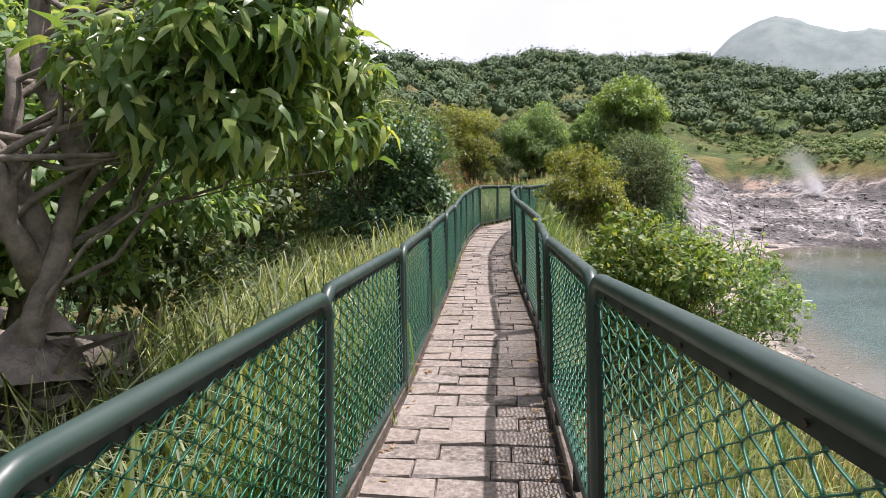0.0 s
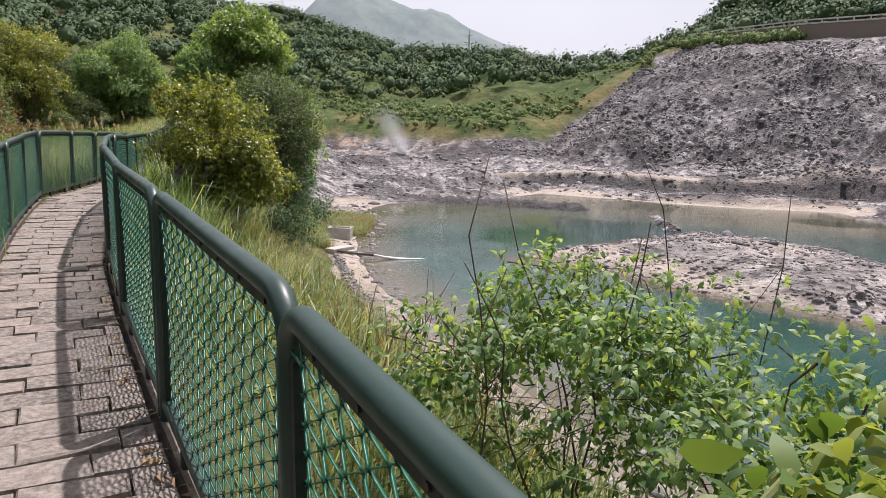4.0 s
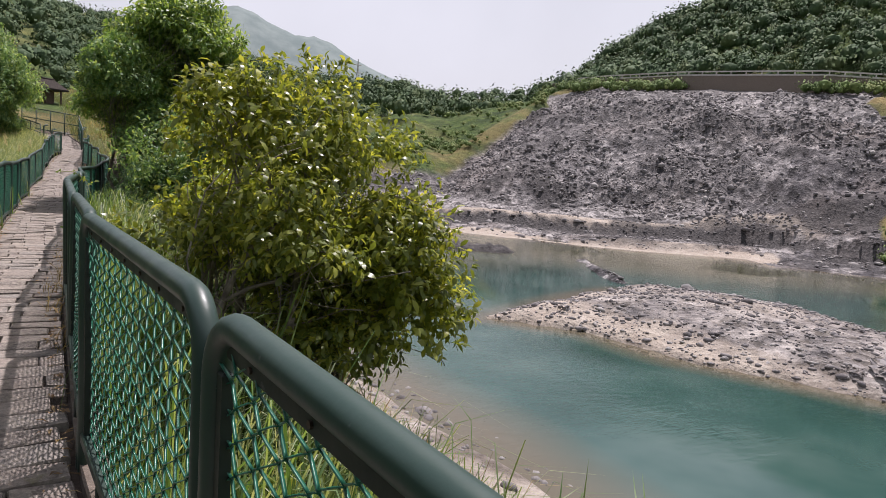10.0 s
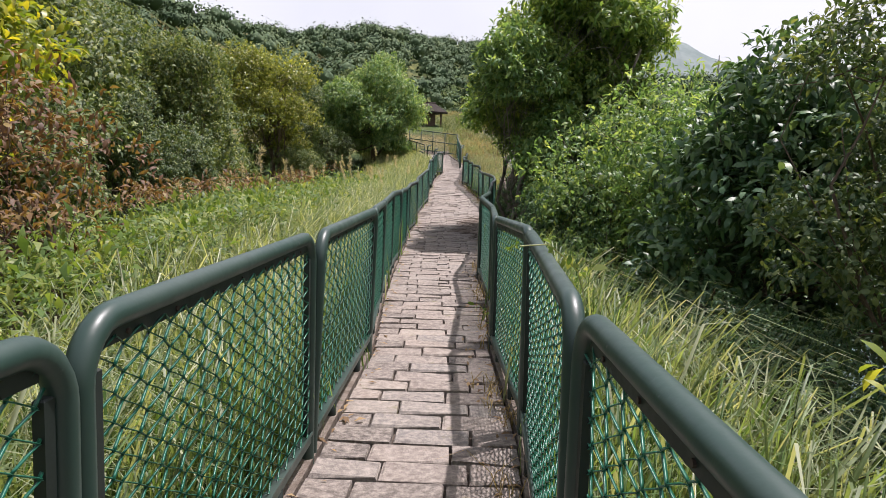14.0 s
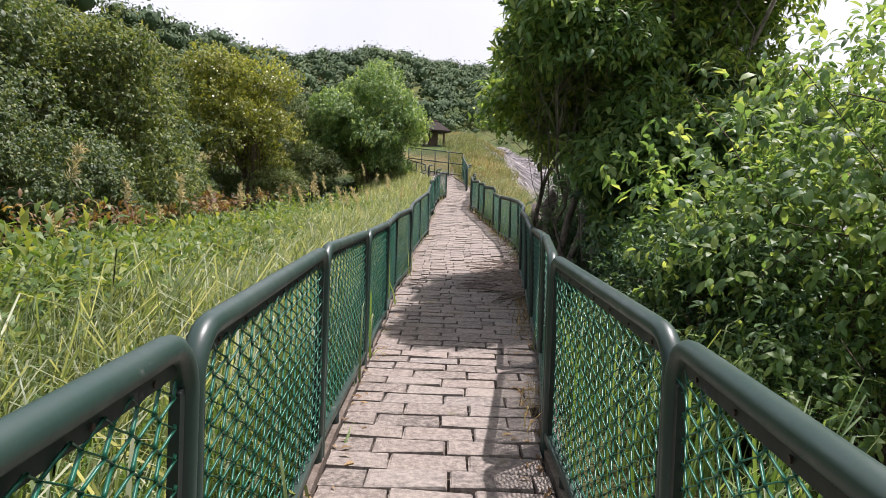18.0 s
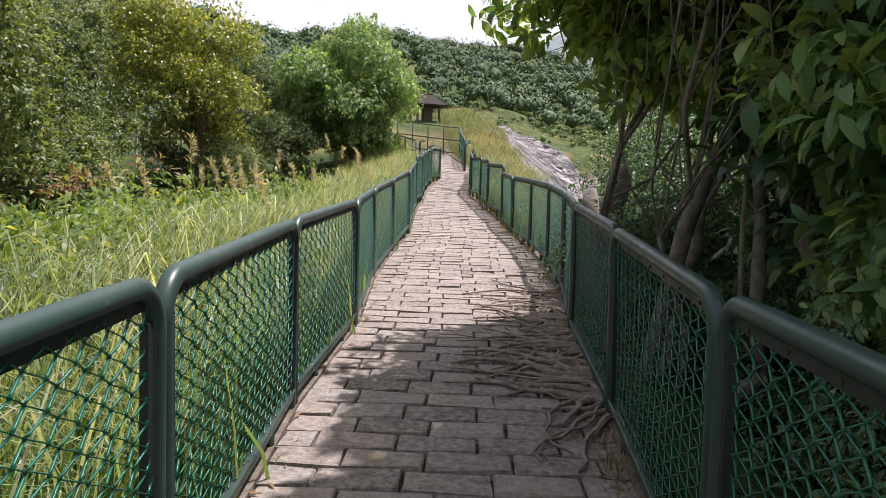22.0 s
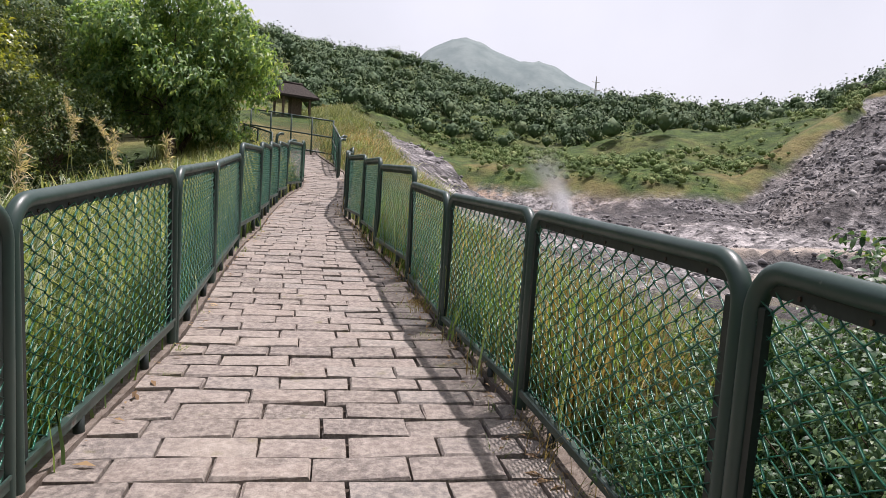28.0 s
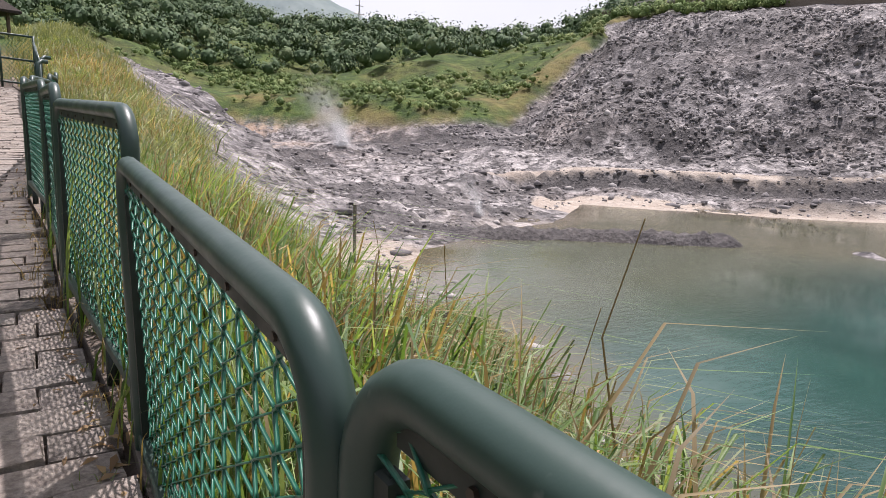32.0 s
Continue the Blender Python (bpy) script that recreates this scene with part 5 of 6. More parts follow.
tree("leafless brown thicket under a yellowing tree", M["leaf_rust"], M["bark_brown"], put(-2.9, 25.2), (0, 0, 1.5), (1.2, 1.3, 1.4), 20, 700, 4, 0.09, 35, 0.05, 6, "thicket", "shrub", ratio=0.4, low=0.8)
tree("yellowing broad-leaved tree by the gully", M["leaf_gold"], M["bark_brown"], put(-4.4, 26.5), (0, 0, 3.1), (1.7, 1.7, 1.9), 16, 2000, 6, 0.14, 36, 0.08, 2, ratio=0.45, low=0.8)
A_ = tree("tall dense tree of the wooded gully", M["leaf_gully"], M["bark_brown"], put(-7.0, 33.0), (0, 0, 4.2), (3.0, 3.0, 4.2), 30, 6000, 6, 0.145, 37, 0.15, 2, near=False, spread_=0.33, ratio=0.5, group="gully trees", low=0.95)
B_ = tree("dark dense tree of the wooded gully", M["leaf_gully_dark"], M["bark_brown"], put(-8.5, 41.0), (0, 0, 4.0), (3.3, 3.2, 4.2), 30, 5800, 6, 0.15, 38, 0.15, 2, near=False, spread_=0.33, ratio=0.5, group="gully trees", low=0.95)
C_ = tree("yellow-topped tree of the wooded gully", M["leaf_olive"], M["bark_brown"], put(-3.4, 56.0), (0, 0, 4.8), (2.8, 2.8, 3.5), 26, 4600, 6, 0.155, 39, 0.15, 2, near=False, ratio=0.5, group="gully trees", low=0.9)
D_ = tree("round bright green tree above the grassy bank", M["leaf_mid"], M["bark_brown"], put(2.4, 61.5), (0, 0, 3.3), (3.4, 3.4, 3.7), 38, 8200, 6, 0.19, 40, 0.16, 2, near=False, spread_=0.33, ratio=0.42, droop=0.5, low=0.9)
for src, x, y, sc, rz in ((A_, -6.0, 44.0, 0.95, 2.0), (B_, -7.4, 51.0, 0.95, 1.1), (A_, -10.5, 28.0, 1.1, 4.1), (B_, -12.5, 36.0, 1.2, 0.6), (A_, -11.0, 49.0, 1.2, 3.0), (B_, -1.6, 64.5, 0.8, 2.6),
                          (A_, -9.8, 64.0, 1.2, 5.2), (B_, -9.0, 20.0, 1.0, 3.9), (A_, -8.5, 12.0, 0.95, 0.9), (B_, -7.5, 3.0, 0.95, 2.2), (A_, -5.8, -3.5, 0.8, 1.5), (A_, -14.0, 60.0, 1.4, 0.3), (B_, -16.0, 24.0, 1.3, 5.0),
                          (A_, -14.0, 43.0, 1.35, 1.7), (B_, 0.5, 73.0, 0.75, 0.2), (B_, -5.4, 37.5, 0.6, 4.4), (A_, -6.6, 22.5, 0.7, 2.9)):
    copy_thing(src, Matrix.LocRotScale(put(x, y), Euler((0, 0, rz)), (sc, sc, sc)))
for src, x, y, sc, rz in ((L1, -5.2, 19.5, 1.0, 1.2), (L2, -5.2, 30.0, 0.95, 4.4), (L1, -4.6, 40.5, 0.75, 0.3),
                          (L2, -4.8, 47.5, 0.85, 2.2), (L1, -5.4, 49.5, 0.7, 5.5), (L2, -1.9, 55.5, 0.62, 3.1), (L1, -2.6, 60.5, 0.9, 4.0), (L1, -4.6, 56.8, 0.6, 2.0), (L1, -0.2, 58.0, 0.7, 1.9), (L1, -3.4, 17.6, 0.7, 3.4), (L2, -6.0, 5.5, 0.9, 0.7), (L1, -4.4, 0.0, 0.9, 2.7), (L2, -3.9, 21.2, 0.8, 5.1)):
    copy_thing(src, Matrix.LocRotScale(put(x, y), Euler((0, 0, rz)), (sc, sc, sc)))


# fern and bramble cover on the left bank
def cover(name, label, category, mat, pts, seed, size, per, ln, ratio=0.35, near=False):
    rng = np.random.default_rng(seed)
    n = len(pts)
    o = unit(rng, n * per)
    o[:, 2] = np.abs(o[:, 2]) * 0.8
    P = np.repeat(pts, per, 0) + o * np.repeat(rng.uniform(0.4, 1.0, n) * size, per)[:, None] * rng.uniform(0.3, 1, (n * per, 1))
    D = o + unit(rng, n * per) * 0.7
    N = unit(rng, n * per) * 0.5 + np.array([0, 0, 0.9])
    L = ln * rng.uniform(0.6, 1.3, n * per)
    return thing(name, label, category, kind="stuff", me=mesh_of(name, *leaf_array(P, D, N, L, L * ratio, near), mat))


rng = np.random.default_rng(50)


def band(n, side, d0, d1, y0, y1, seed):
    q = np.random.default_rng(seed)
    y = q.uniform(y0, y1, n)
    d = d0 + (d1 - d0) * q.random(n)
    x = left_x(y) - d if side < 0 else right_x(y) + d
    g = ground_parts(x, y)
    ok = g[1] > 0.5
    return np.stack([x, y, g[0]], -1)[ok]


cover("bracken", "light green ferns and brambles covering the bank", "ferns", M["leaf_fern"], band(620, -1, 1.7, 6.0, 19, 43, 51) + np.array([0, 0, 0.62]), 52, 0.95, 60, 0.115)
cover("rust_bracken", "withering orange bracken among the ferns", "ferns", M["leaf_rust"], band(80, -1, 2.0, 5.5, 20, 38, 151) + np.array([0, 0, 1.25]), 152, 0.35, 40, 0.09)
cover("undergrowth", "dark green undergrowth below the gully trees", "undergrowth", M["leaf_dark"], band(520, -1, 5.0, 14, -2, 66, 53), 54, 0.9, 34, 0.26)
cover("bank_shrubs", "low mixed shrubs on the lake bank", "shrubs", M["leaf_mid"], band(150, 1, 0.9, 3.4, 20, 40, 55), 56, 0.5, 46, 0.10, 0.45)
cover("bank_weeds", "fresh green creeping weeds on the lake bank", "weeds", M["leaf_fern"], band(500, 1, 0.7, 6.0, 8, 23, 57), 58, 0.28, 40, 0.075, 0.5)


# grasses
def blades(base, height, width, lean, mat, name, label, category, seed, wind=(0.3, -0.2)):
    rng = np.random.default_rng(seed)
    n = len(base)
    a = rng.uniform(0, 2 * np.pi, n)
    side = np.stack([np.cos(a), np.sin(a), 0 * a], -1)
    b = rng.uniform(0, 2 * np.pi, n)
    go = np.stack([np.cos(b), np.sin(b), 0 * b], -1) * lean[:, None] * rng.uniform(0.3, 1.3, (n, 1)) + np.array([wind[0], wind[1], 0]) * lean[:, None]
    h = height[:, None]
    up = np.array([0, 0, 1.0])
    w = width[:, None] * side
    p1 = base + up * h * 0.45 + go * h * 0.15
    p2 = base + up * h * 0.82 + go * h * 0.5
    p3 = base + up * h * (0.98 - 0.35 * np.minimum(lean, 1.2)[:, None]) + go * h * 1.05
    # none lie out over the paving
    ok = np.ones(n, bool)
    for e in (p1, p2, (p2 + p3) / 2, p3):
        ok &= ~((e[:, 0] > left_x(e[:, 1]) + 0.06) & (e[:, 0] < right_x(e[:, 1]) - 0.06) & (height > 0.3))
    base, w, p1, p2, p3 = base[ok], w[ok], p1[ok], p2[ok], p3[ok]
    n = len(base)
    v = np.stack([base - w, base + w, p1 - w * 0.9, p1 + w * 0.9, p2 - w * 0.55, p2 + w * 0.55, p3], 1).reshape(-1, 3)
    tri = np.array([(0, 1, 3), (0, 3, 2), (2, 3, 5), (2, 5, 4), (4, 5, 6)])
    f = (tri[None] + (np.arange(n) * 7)[:, None, None]).reshape(-1, 3)
    return thing(name, label, category, kind="stuff", me=mesh_of(name, v, f, mat))


def tufts(pts, per, spread_r, seed):
    q = np.random.default_rng(seed)
    off = q.normal(0, spread_r, (len(pts) * per, 3)) * np.array([1, 1, 0])
    return np.repeat(pts, per, 0) + off - np.array([0, 0, 0.05])


def grass(name, label, mat, pts, per, rad_, h, wd, lean, seed):
    q = np.random.default_rng(seed)
    b = tufts(pts, per, rad_, seed + 1)
    n = len(b)
    hh = np.repeat(q.uniform(0.6, 1.2, len(pts)), per) * h * q.uniform(0.6, 1.15, n)
    return blades(b, hh, wd * q.uniform(0.6, 1.3, n), lean * q.uniform(0.4, 1.4, n), mat, name, label, "grass", seed)


grass("verge_grass", "long fresh green grass leaning on the railing", M["grass_green"], band(1100, -1, 0.25, 3.2, -3, 20, 60), 14, 0.16, 1.05, 0.010, 0.75, 61)
grass("tall_grass", "tall pale straw-green grass on the bank", M["grass_green"], np.concatenate([band(950, -1, 0.2, 2.3, 20, 38, 62), band(350, -1, 0.2, 2.3, 36, 44, 64), band(220, -1, 0.2, 2.4, 17, 22, 68)]), 13, 0.15, 0.92, 0.008, 0.85, 63)
grass("far_verge_grass", "sunlit pale grass below the round tree", M["grass_straw"], band(700, -1, 0.2, 4.0, 48, 66, 64), 12, 0.2, 0.8, 0.009, 0.7, 65)
grass("under_grass", "green grass showing through the mesh", M["grass_deep"], np.concatenate([band(1500, -1, 0.12, 0.9, -2, 48, 66), band(500, -1, 0.8, 2.2, 8, 48, 166)]), 12, 0.13, 0.68, 0.008, 0.6, 67)
grass("mesh_side_grass", "deep green grass behind the lakeside mesh", M["grass_deep"], np.concatenate([band(260, 1, 0.15, 0.9, 12, 30, 167), band(1100, 1, 0.12, 1.2, 39.8, 48, 168)]), 12, 0.13, 0.88, 0.007, 0.55, 169)
grass("lake_bank_grass", "yellow-green grass on the lake bank", M["grass_green"], band(1500, 1, 0.2, 5.5, -2, 26, 68), 14, 0.16, 0.6, 0.006, 0.8, 69)
grass("golden_bank_grass", "dry golden grass on the lake bank", M["grass_gold"], band(520, 1, 1.5, 7.5, 4, 34, 70), 14, 0.14, 0.62, 0.005, 0.7, 71)
grass("reed_grass", "tall mixed green and rust grass behind the railing", M["grass_olive"], np.concatenate([band(260, 1, 0.2, 1.7, 39.6, 45, 72), band(800, 1, 0.2, 5.0, 45, 62, 172)]), 14, 0.16, 0.8, 0.006, 0.7, 73)
grass("rust_grass", "rust-brown dry grass behind the railing", M["grass_gold"], np.concatenate([band(70, 1, 0.2, 1.6, 39.6, 45, 74), band(360, 1, 0.2, 7.5, 45, 75, 174)]), 12, 0.16, 0.65, 0.006, 0.7, 75)
grass("slope_grass", "bright green grass bulging over the shore", M["grass_green"], band(900, 1, 3.0, 9.5, 44.5, 58, 76), 12, 0.2, 0.8, 0.008, 0.8, 77)
grass("tall_reeds", "tall green reeds standing above the railing", M["grass_straw"], band(26, 1, 0.35, 1.0, 39.8, 41.6, 84), 6, 0.10, 0.98, 0.006, 0.32, 85)
grass("rust_reeds", "rust-red dry reeds behind the mesh", M["grass_gold"], band(560, 1, 0.15, 1.3, 39.7, 47, 86), 11, 0.10, 0.92, 0.007, 0.40, 87)
grass("pale_verge_grass", "pale feathery grass leaning over the left railing", M["grass_green"], band(1000, -1, 0.25, 2.8, 34, 60, 88), 10, 0.15, 0.90, 0.008, 0.75, 89)
grass("lake_verge_grass", "long pale green grass beside the lake railing", M["grass_green"], band(330, 1, 0.25, 2.4, 19.4, 26, 110), 12, 0.14, 0.95, 0.009, 0.8, 111)
q = np.random.default_rng(78)
kn = scatter(3000, 6, 32, 52, 120, q, lambda x, y, g, r_: (g[1] > 0.55) & (x > right_x(y) + 0.4))
grass("knoll_grass", "pale green and straw grass over the knoll", M["grass_olive"], kn, 11, 0.30, 0.62, 0.012, 0.7, 79)
kn = scatter(560, 7, 34, 54, 120, q, lambda x, y, g, r_: (g[1] > 0.4) & (x > right_x(y) + 0.8) & (r_.random(len(x)) < sstep(0.46, 0.60, fbm(x, y, 6, 3, 99))))
grass("knoll_tussocks", "rusty brown dry tussocks on the knoll", M["grass_gold"], kn, 20, 0.20, 0.70, 0.011, 0.75, 81)
kn = band(420, 1, 1.2, 8.5, 47, 80, 181)
kn = kn[fbm(kn[:, 0], kn[:, 1], 3.5, 3, 105) > 0.50]
cover("knoll_bushes", "low olive bushes among the knoll grass", "bushes", M["leaf_fern"], kn + np.array([0, 0, 0.15]), 82, 0.62, 150, 0.065, 0.5)
kn = band(420, 1, 1.0, 8.5, 50, 80, 183)
kn = kn[fbm(kn[:, 0], kn[:, 1], 3.0, 3, 125) > 0.52]
cover("knoll_rust_scrub", "rusty brown withered scrub on the knoll", "scrub", M["leaf_rust"], kn + np.array([0, 0, 0.1]), 184, 0.50, 110, 0.055, 0.4)
kn = scatter(2300, 6, 26, 44, 68, q, lambda x, y, g, r_: (g[6] > 0.8) & (g[1] > 0.3) & (x > right_x(y) + 1.2))
grass("shore_bank_grass", "long green grass rolling down to the lake edge", M["grass_green"], kn, 12, 0.22, 0.72, 0.009, 0.9, 83)
kn = scatter(900, 6, 26, 44, 68, q, lambda x, y, g, r_: (g[6] > 0.6) & (g[1] > 0.3) & (x > right_x(y) + 0.8) & (fbm(x, y, 3, 2, 104) > 0.5))
grass("shore_bank_straw", "straw-coloured dry grass patches on the bank", M["grass_gold"], kn, 14, 0.16, 0.62, 0.008, 0.9, 84)


# plumes of silver grass and single dry stalks
def plume(x, y, h, seed, label="tall silver grass stalk with a feathery tan plume"):
    q = np.random.default_rng(seed)
    root = thing("plume_grass", label, "grass plume", "silver grass plumes", at=put(x, y))
    top = np.array([q.normal(-0.22, 0.16), q.normal(-0.12, 0.16), h])
    path = bent((0, 0, -0.1), top, q, 6, 0.04)
    part("stalk", mesh_of("stalk", *tube(path, np.linspace(0.006, 0.003, 6), 5), M["grass_straw"]), root)
    n = 110
    t = q.uniform(0.82, 1.02, n)
    P = np.stack([np.interp(t, np.linspace(0, 1, 6), path[:, k]) for k in range(3)], -1)
    D = unit(q, n) * 0.6 + np.array([0.35, -0.1, 0.4])
    L = 0.09 * q.uniform(0.5, 1.2, n)
    part("feather", mesh_of("feather", *leaf_array(P, D, unit(q, n), L, L * 0.10, False), M["plume"]), root)


q = np.random.default_rng(80)
for k in range(26):
    y = q.uniform(5, 50)
    plume(float(left_x(y)) - q.uniform(1.6, 4.2), y, q.uniform(1.3, 1.9), 100 + k)
for k in range(14):
    y = q.uniform(36, 46)
    plume(float(left_x(y)) - q.uniform(0.5, 1.9), y, q.uniform(1.15, 1.5), 300 + k)
for k, (dx, y, h) in enumerate(((0.9, 8.3, 0.85), (1.1, 8.7, 0.75), (1.3, 8.9, 0.9), (1.0, 9.1, 0.8), (1.5, 9.0, 0.95), (1.25, 8.5, 0.7), (1.9, 9.6, 1.0), (0.8, 7.4, 1.15), (1.0, 7.9, 1.0), (1.2, 42.6, 1.5), (1.6, 44.0, 1.4), (0.9, 45.4, 1.2), (2.2, 46.2, 1.5), (1.4, 43.2, 1.2))):
    q2 = np.random.default_rng(200 + k)
    root = thing("dry_stalk", "bare dry grass stalk standing above the railing", "stalk", "dry stalks on the bank", at=put(float(right_x(y)) + dx, y))
    part("stem", mesh_of("stem", *tube(bent((0, 0, -0.1), (q2.normal(0, 0.25), q2.normal(0, 0.25), h), q2, 6, 0.05), np.linspace(0.007, 0.002, 6), 5), M["grass_gold"]), root)

# far woods on the hills: trees of leaf clumps as one mass
q = np.random.default_rng(90)


def woods(n, size, test, x0, x1, y0, y1, name, label, per, lump, mat, seed):
    q = np.random.default_rng(seed)
    p = scatter(n, x0, x1, y0, y1, q, test)
    n = len(p)
    rr = size * q.lognormal(0, 0.36, n).clip(0.5, 1.6)
    o = unit(q, n * per)
    o[:, 2] = np.where(o[:, 2] < -0.2, -o[:, 2] * 0.5, o[:, 2])
    R = np.repeat(rr, per)[:, None]
    lobe = 1 + 0.35 * np.sin(o[:, :1] * 5 + np.repeat(q.uniform(0, 6, n), per)[:, None]) * np.cos(o[:, 1:2] * 4)
    P = np.repeat(p, per, 0) + o * R * lobe * q.uniform(0.62, 1.12, (n * per, 1)) * np.array([1.1, 1.1, 0.9]) + np.array([0, 0, 0.70]) * R
    N = o * 1.0 + unit(q, n * per) * 0.45 + np.array([0, 0, 0.05])
    D = np.cross(N, unit(q, n * per))
    L = np.repeat(rr, per) * lump * q.uniform(0.6, 1.3, n * per)
    P = P - D / (np.linalg.norm(D, axis=1)[:, None] + 1e-9) * L[:, None] * 0.5
    lv, lf = leaf_array(P, D, N, L, L * 0.95, False, 0.15)
    # a dark leafy heart fills each crown
    bv, bf = ICO_SMALL
    k = len(bv)
    heart = bv[None] * (1 + q.uniform(-0.25, 0.25, (n, k, 1))) * (rr * 0.52)[:, None, None] + (p + np.array([0, 0, 0.75]) * rr[:, None])[:, None]
    hf = (bf[None] + (np.arange(n) * k)[:, None, None]).reshape(-1, 3) + len(lv)
    me = mesh_of(name, np.concatenate([lv, heart.reshape(-1, 3)]), np.concatenate([np.ascontiguousarray(lf[:, ::-1]), hf]), mat)
    # leaves of a crown share its rounded surface
    soft = np.concatenate([np.repeat(o * 0.9 + np.array([0, 0, 0.35]) + unit(q, n * per) * 0.55, 4, 0), np.tile(bv, (n, 1))])
    soft /= np.linalg.norm(soft, axis=1)[:, None]
    me.normals_split_custom_set_from_vertices(soft.tolist())
    return thing(name, label, "woods", kind="stuff", me=me)


def bearing(x, y):
    return np.degrees(np.arctan2(x - HILL_C[0], y - HILL_C[1]))


def hill_t(x, y):
    H = np.array(HILLS, float)
    b = bearing(x, y)
    return np.hypot(x - HILL_C[0], y - HILL_C[1]) - np.interp(b, H[:, 0], H[:, 1]), b


def far_ok(x, y, g, r_):
    t, b = hill_t(x, y)
    lo = np.interp(b, (-10, 0, 12, 18, 42, 47, 52), (25, 26, 32, 42, 44, 16, 8))
    dens = 0.35 + 0.65 * sstep(lo, lo + 35, t)
    return (t > lo) & (b > -14) & (b < 100) & (r_.random(len(x)) < dens)


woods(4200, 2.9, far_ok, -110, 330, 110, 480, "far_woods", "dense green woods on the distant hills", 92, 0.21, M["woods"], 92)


def east_ok(x, y, g, r_):
    t, b = hill_t(x, y)
    return (t > 2) & (b > 45) & (b < 90) & (x > 156)


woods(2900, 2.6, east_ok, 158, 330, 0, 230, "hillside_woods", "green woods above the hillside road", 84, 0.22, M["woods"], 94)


def left_ok(x, y, g, r_):
    t, b = hill_t(x, y)
    return (t > 0) & (b < -8) & (b > -75)


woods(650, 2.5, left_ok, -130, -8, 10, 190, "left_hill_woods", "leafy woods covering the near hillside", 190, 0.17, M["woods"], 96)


def bush_ok(x, y, g, r_):
    t, b = hill_t(x, y)
    return (g[1] > 0.7) & (r_.random(len(x)) < sstep(0.46, 0.66, fbm(x, y, 26, 4, 119)) ** 1.5 + 0.015) & (((t > -25) & (t < 70) & (b > 8) & (b < 46)) | ((x > 80) & (g[8] < 1) & (y < 80)))


def wall_foot(x, y, g, r_):
    d, _ = poly_dist(x, y, [p_[:2] for p_ in ROAD], False)
    xr_ = np.interp(y, (34, 57, 79, 112, 142, 168), (192, 165, 152, 151.5, 157, 160))
    return (d > 0.8) & (d < 6) & (x < xr_) & ((y < 80) | (y > 111))


woods(330, 1.5, wall_foot, 140, 195, 34, 168, "wall_foot_scrub", "olive scrub hiding the foot of the road wall", 60, 0.20, M["scrub"], 93)
woods(170, 0.95, lambda x, y, g, r_: (g[6] > 0.3) & (g[6] < 13) & (g[1] > 0.4), 78, 112, 18, 47, "shore_thicket", "rounded olive scrub along the far shore", 90, 0.17, M["scrub"], 95)
woods(900, 0.95, bush_ok, 20, 150, 20, 240, "meadow_bushes", "low bushes and scrub on the green slopes", 70, 0.20, M["scrub"], 98)

# ---------- fig roots on the paving ----------
rng = np.random.default_rng(300)
roots = thing("fig_roots", "tangle of brown fig roots creeping over the paving", "roots")
for k in range(120):
    y0 = rng.uniform(33.2, 36.7)
    x0 = float(right_x(y0)) + 0.05
    ang = math.pi + rng.normal(0, 0.75) - 0.35
    ln = rng.uniform(0.35, 1.25)
    pts = []
    x, y = x0, y0
    for i in range(9):
        z = float(floor_z(y)) + 0.012 + 0.02 * (1 - i / 8) + rng.uniform(0, 0.012)
        pts.append((x, y, z))
        ang += rng.normal(0, 0.35)
        x, y = x + math.cos(ang) * ln / 8, y + math.sin(ang) * ln / 8
        x = min(x, float(right_x(y)) + 0.1)
    r0 = rng.uniform(0.010, 0.032)
    part("root", mesh_of("root", *tube(pts, np.linspace(r0, r0 * 0.3, 9), 6), M["root"], True), roots)

# dead grass, leaves and weeds along the kerbs
def edge_pts(n, side, seed, y0, y1, inn):
    q = np.random.default_rng(seed)
    y = q.uniform(y0, y1, n)
    d = np.abs(q.normal(0, inn, n)) + 0.02
    x = left_x(y) + 0.03 + d if side < 0 else right_x(y) - 0.03 - d
    return np.stack([x, y, floor_z(y) + 0.004], -1)


pts = np.concatenate([edge_pts(900, 1, 301, 20, 58, 0.10), edge_pts(500, 1, 302, -3, 20, 0.06), edge_pts(500, -1, 303, -3, 58, 0.05)])
q = np.random.default_rng(304)
D = unit(q, len(pts)) * np.array([1, 1, 0.15])
L = q.uniform(0.03, 0.10, len(pts))
thing("leaf_litter", "dead grass and brown leaves along the paving edge", "leaf litter", kind="stuff",
      me=mesh_of("leaf_litter", *leaf_array(pts, D, unit(q, len(pts)) * 0.3 + np.array([0, 0, 1.0]), L, L * 0.3, False, 0.1), M["litter"]))
wp = np.concatenate([edge_pts(60, 1, 305, 34, 46, 0.15), edge_pts(40, -1, 306, 2, 48, 0.03)])
grass("paving_weeds", "small green weeds in the paving joints", M["grass_green"], wp, 9, 0.03, 0.10, 0.003, 0.9, 307)
wd = edge_pts(70, 1, 308, 18, 50, 0.05)
grass("dry_tufts", "dry straw tufts at the railing foot", M["grass_gold"], wd, 14, 0.05, 0.22, 0.003, 1.0, 309)

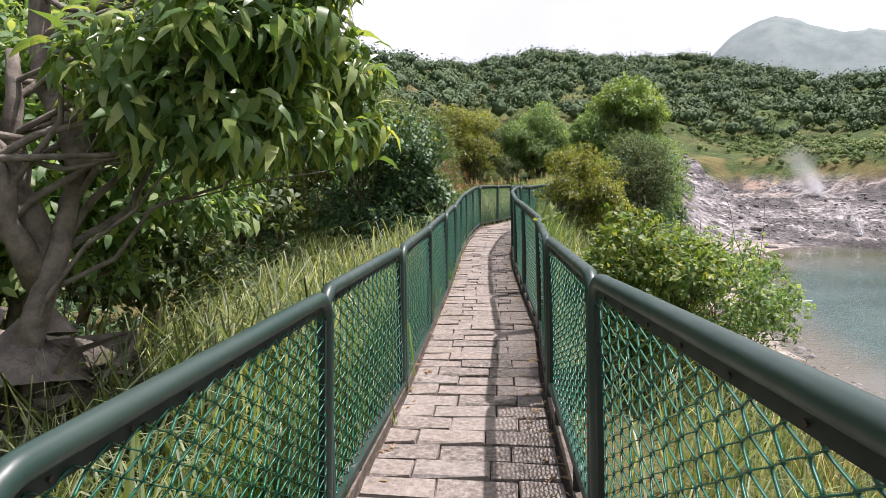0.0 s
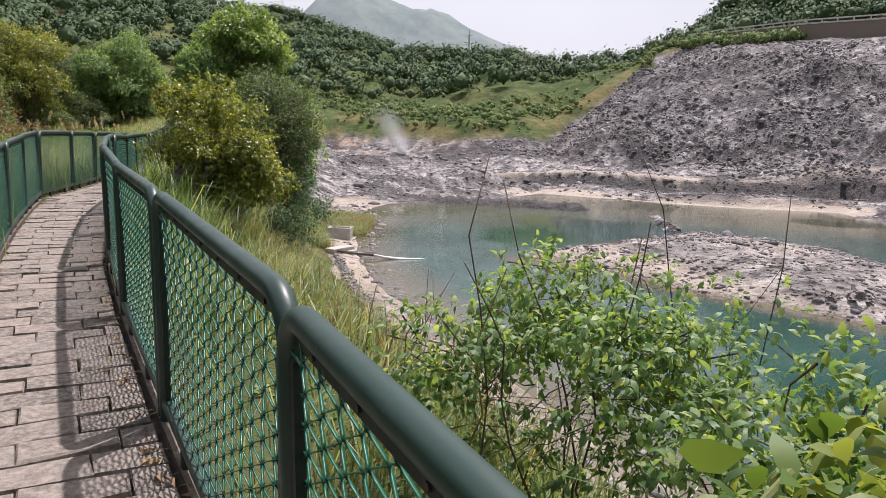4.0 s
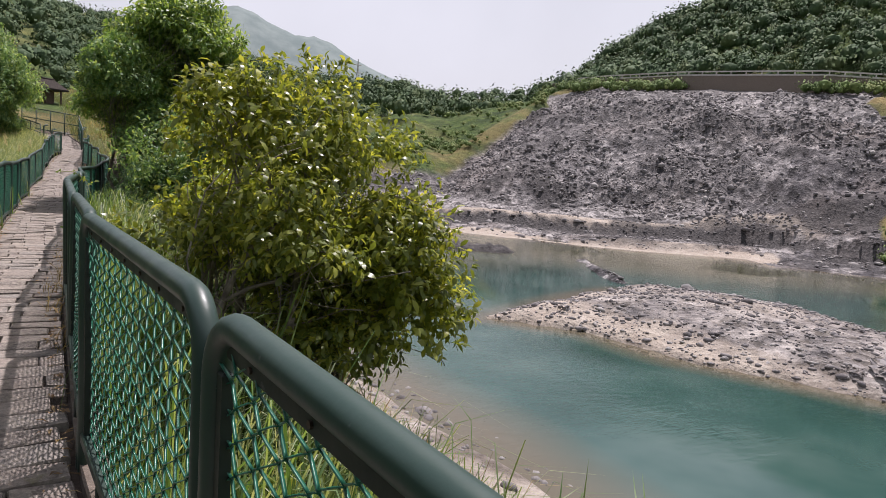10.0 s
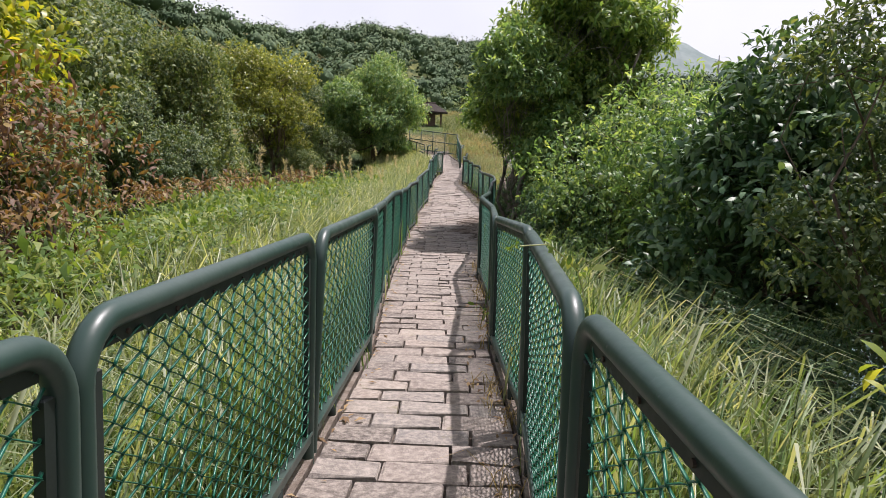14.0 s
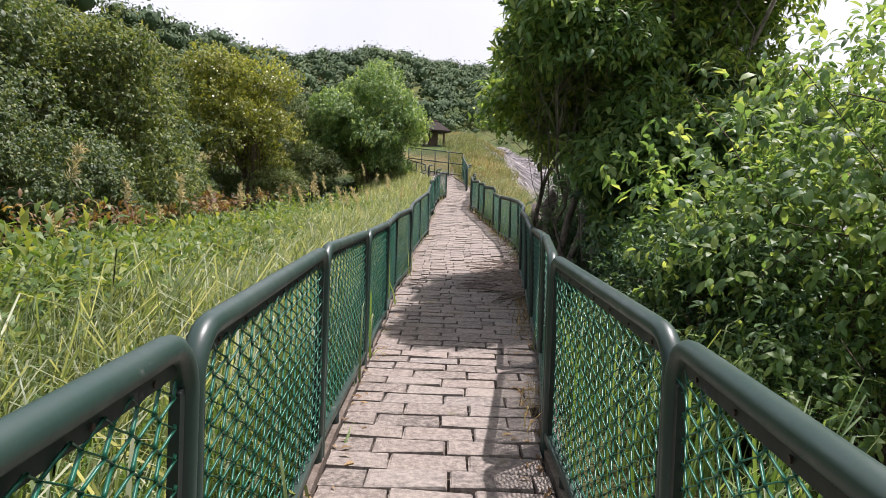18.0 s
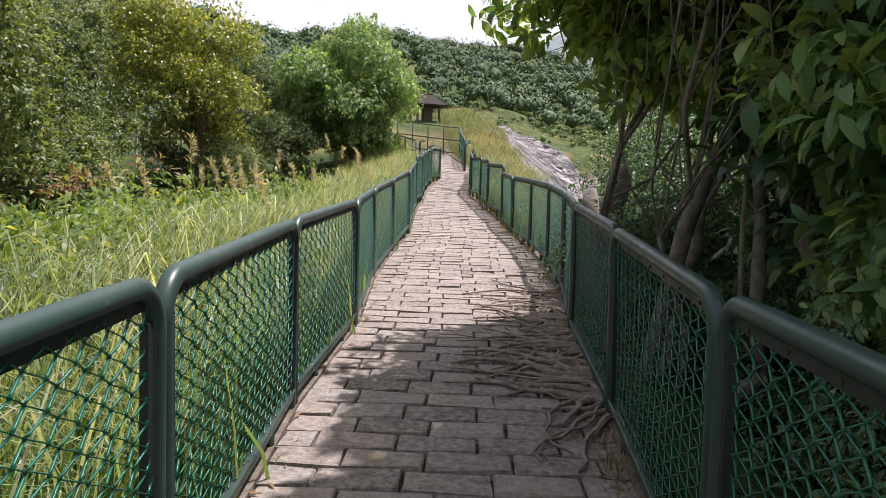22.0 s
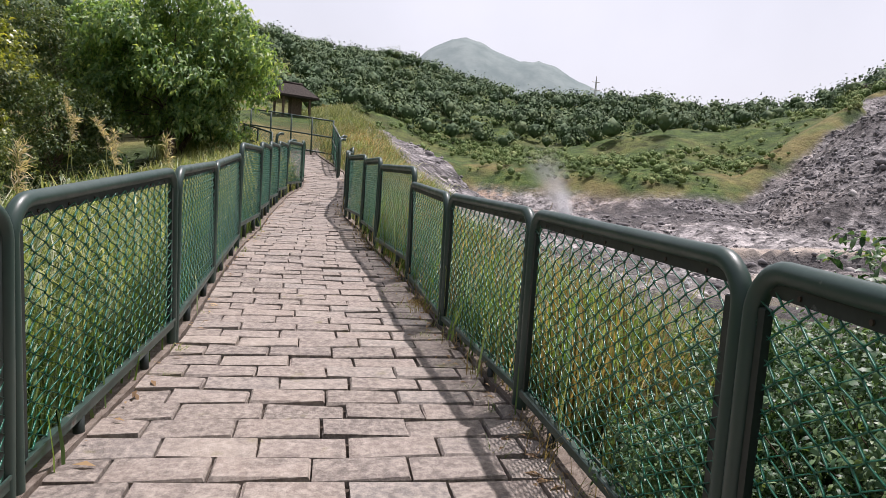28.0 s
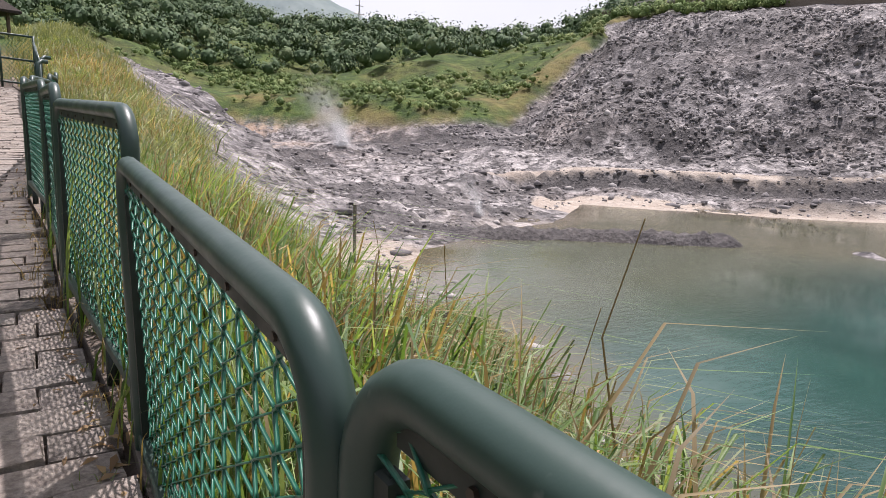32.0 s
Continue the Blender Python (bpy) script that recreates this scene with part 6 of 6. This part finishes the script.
# creeper sprigs over the rails
for k, (x, y, z) in enumerate(((0.98, 20.9, 1.36), (1.9, 25.2, 0.5), (1.6, 24.4, 0.4), (0.36, 5.2, 1.12))):
    q = np.random.default_rng(320 + k)
    root = thing("creeper", "thin creeper sprig hooked over the rail", "creeper", "creepers on the railing", at=(x, y, z))
    pth = bent((0.1, 0, -0.5), (-0.12, 0.1, 0.04), q, 7, 0.2)
    part("vine", mesh_of("vine", *tube(pth, 0.003, 5), M["grass_straw"]), root)
    n = 24
    P = pth[q.integers(0, 7, n)] + q.normal(0, 0.02, (n, 3))
    L = q.uniform(0.03, 0.08, n)
    part("sprig_leaves", mesh_of("sprig_leaves", *leaf_array(P, unit(q, n), unit(q, n) + np.array([0, 0, 1.0]), L, L * 0.5), M["leaf_fern"]), root)

# ---------- lakeside odds and ends ----------
bx, by = 15.4, 49.6
bz = max(gz1(bx, by), -5.3)
tank = thing("concrete_tank", "small open concrete box with orange sediment by the shore", "tank", at=(bx, by, bz), turn=-0.5)
for name_, a in (("front_wall", (-0.8, -0.55, -0.6, 0.8, -0.43, 0.5)), ("back_wall", (-0.8, 0.43, -0.6, 0.8, 0.55, 0.5)), ("side_wall", (-0.8, -0.43, -0.6, -0.68, 0.43, 0.5)), ("side_wall", (0.68, -0.43, -0.6, 0.8, 0.43, 0.5))):
    part(name_, mesh_of(name_, *slab(*a, 0.015), M["concrete"]), tank)
sed = mesh_of("sediment", *slab(-0.68, -0.43, -0.2, 0.68, 0.43, 0.33), soil_mat("sediment", (0.30, 0.17, 0.08), (0.42, 0.27, 0.14), (0.5, 0.38, 0.25)))
part("sediment", sed, tank, "damp orange sediment")
ch = thing("concrete_sill", "broken concrete sill at the ditch mouth", "concrete sill", at=(13.3, 43.6, gz1(13.3, 43.6)), turn=0.5)
part("slab", mesh_of("slab", *slab(-0.9, -0.35, -0.4, 0.9, 0.35, 0.35, 0.03), M["concrete"]), ch)
part("lip", mesh_of("lip", *slab(0.3, -0.7, -0.4, 0.9, -0.36, 0.15, 0.02), M["concrete"]), ch)
pz = gz1(13.6, 42.0) + 0.25
pip = thing("drain_pipe", "dark drain pipe pouring white water into the lake", "pipe", at=(13.4, 42.2, pz))
part("pipe", mesh_of("pipe", *tube([(-0.6, 0.5, 0.12), (0.4, 0.1, 0.02), (1.4, -0.4, -0.05)], 0.09, 10), M["pipe"], True), pip)
part("water_jet", mesh_of("water_jet", *tube([(1.4, -0.4, -0.05), (2.0, -0.65, -0.18), (2.8, -0.9, WATER_Z - pz + 0.02), (4.4, -1.3, WATER_Z - pz + 0.015)], (0.06, 0.08, 0.10, 0.02), 8), M["foam"], True), pip, "white foaming water")
for x, y, h in ((10.2, 50.0, 2.6), (8.3, 45.5, 1.4)):
    st = thing("marker_stake", "thin grey stake standing on the bank", "stake", at=put(x, y))
    part("stake", mesh_of("stake", *tube([(0, 0, -0.3), (0.02, 0, h)], (0.03, 0.025), 6), M["bark_grey"]), st)
stump = thing("cut_post", "weathered cut wooden post beside the railing", "post", at=put(1.35, 17.9))
part("post", mesh_of("post", *tube([(0, 0, -0.3), (0.01, 0, 0.5), (0.02, 0.01, 0.98)], (0.055, 0.05, 0.048), 10), M["bark_grey"]), stump)

# steam rising from the vents: drifts of fine droplets, thinning outward
def steam(x, y, h, wd, count, drop, seed, label):
    q = np.random.default_rng(seed)
    root = thing("steam_plume", label, "steam", "steam vents", at=(x, y, max(gz1(x, y), WATER_Z)))
    t = q.random(count) ** 1.6
    puff = q.integers(0, 9, count)
    core = np.stack([np.interp(t, (0, 0.3, 1), (0, -0.10, -0.75)) * h * 0.8, 0 * t, t * h], -1)
    core[:, 0] += 0.25 * wd * np.sin(puff * 2.1) * t
    core[:, 2] += 0.12 * h * np.sin(puff * 1.3 + 1) * t
    p_ = core + q.normal(0, 1, (count, 3)) * (wd * (0.10 + 0.24 * t))[:, None]
    p_[:, 2] = np.abs(p_[:, 2])
    a, b = unit(q, count), unit(q, count)
    v = np.stack([p_, p_ + a * drop, p_ + b * drop], 1).reshape(-1, 3)
    part("drift", mesh_of("drift", v, np.arange(count * 3).reshape(-1, 3), M["steam"]), root)


steam(54.5, 125.5, 7.5, 4.2, 42000, 0.05, 401, "white steam drifting from a hissing vent")
steam(39.5, 79.5, 3.8, 1.3, 9000, 0.028, 402, "thin steam wisp at the lake edge")
pole = thing("pylon", "small lattice pylon on the distant ridge", "pylon", at=(190.0, 340.0, gz1(190, 340)))
part("mast", mesh_of("mast", *joined([tube([(-1.2, 0, 0), (0, 0, 26)], 0.25, 4), tube([(1.2, 0, 0), (0, 0, 26)], 0.25, 4), tube([(-3, 0, 19), (3, 0, 19)], 0.2, 4), tube([(-2.2, 0, 23), (2.2, 0, 23)], 0.2, 4)]), M["concrete"]), pole)

# ---------- single bricks where the camera passes nearest ----------
for i in near:
    m, k = placed[i]
    ob = new("brick", brick_meshes[k])
    ob.parent = walkway
    ob.matrix_basis = m
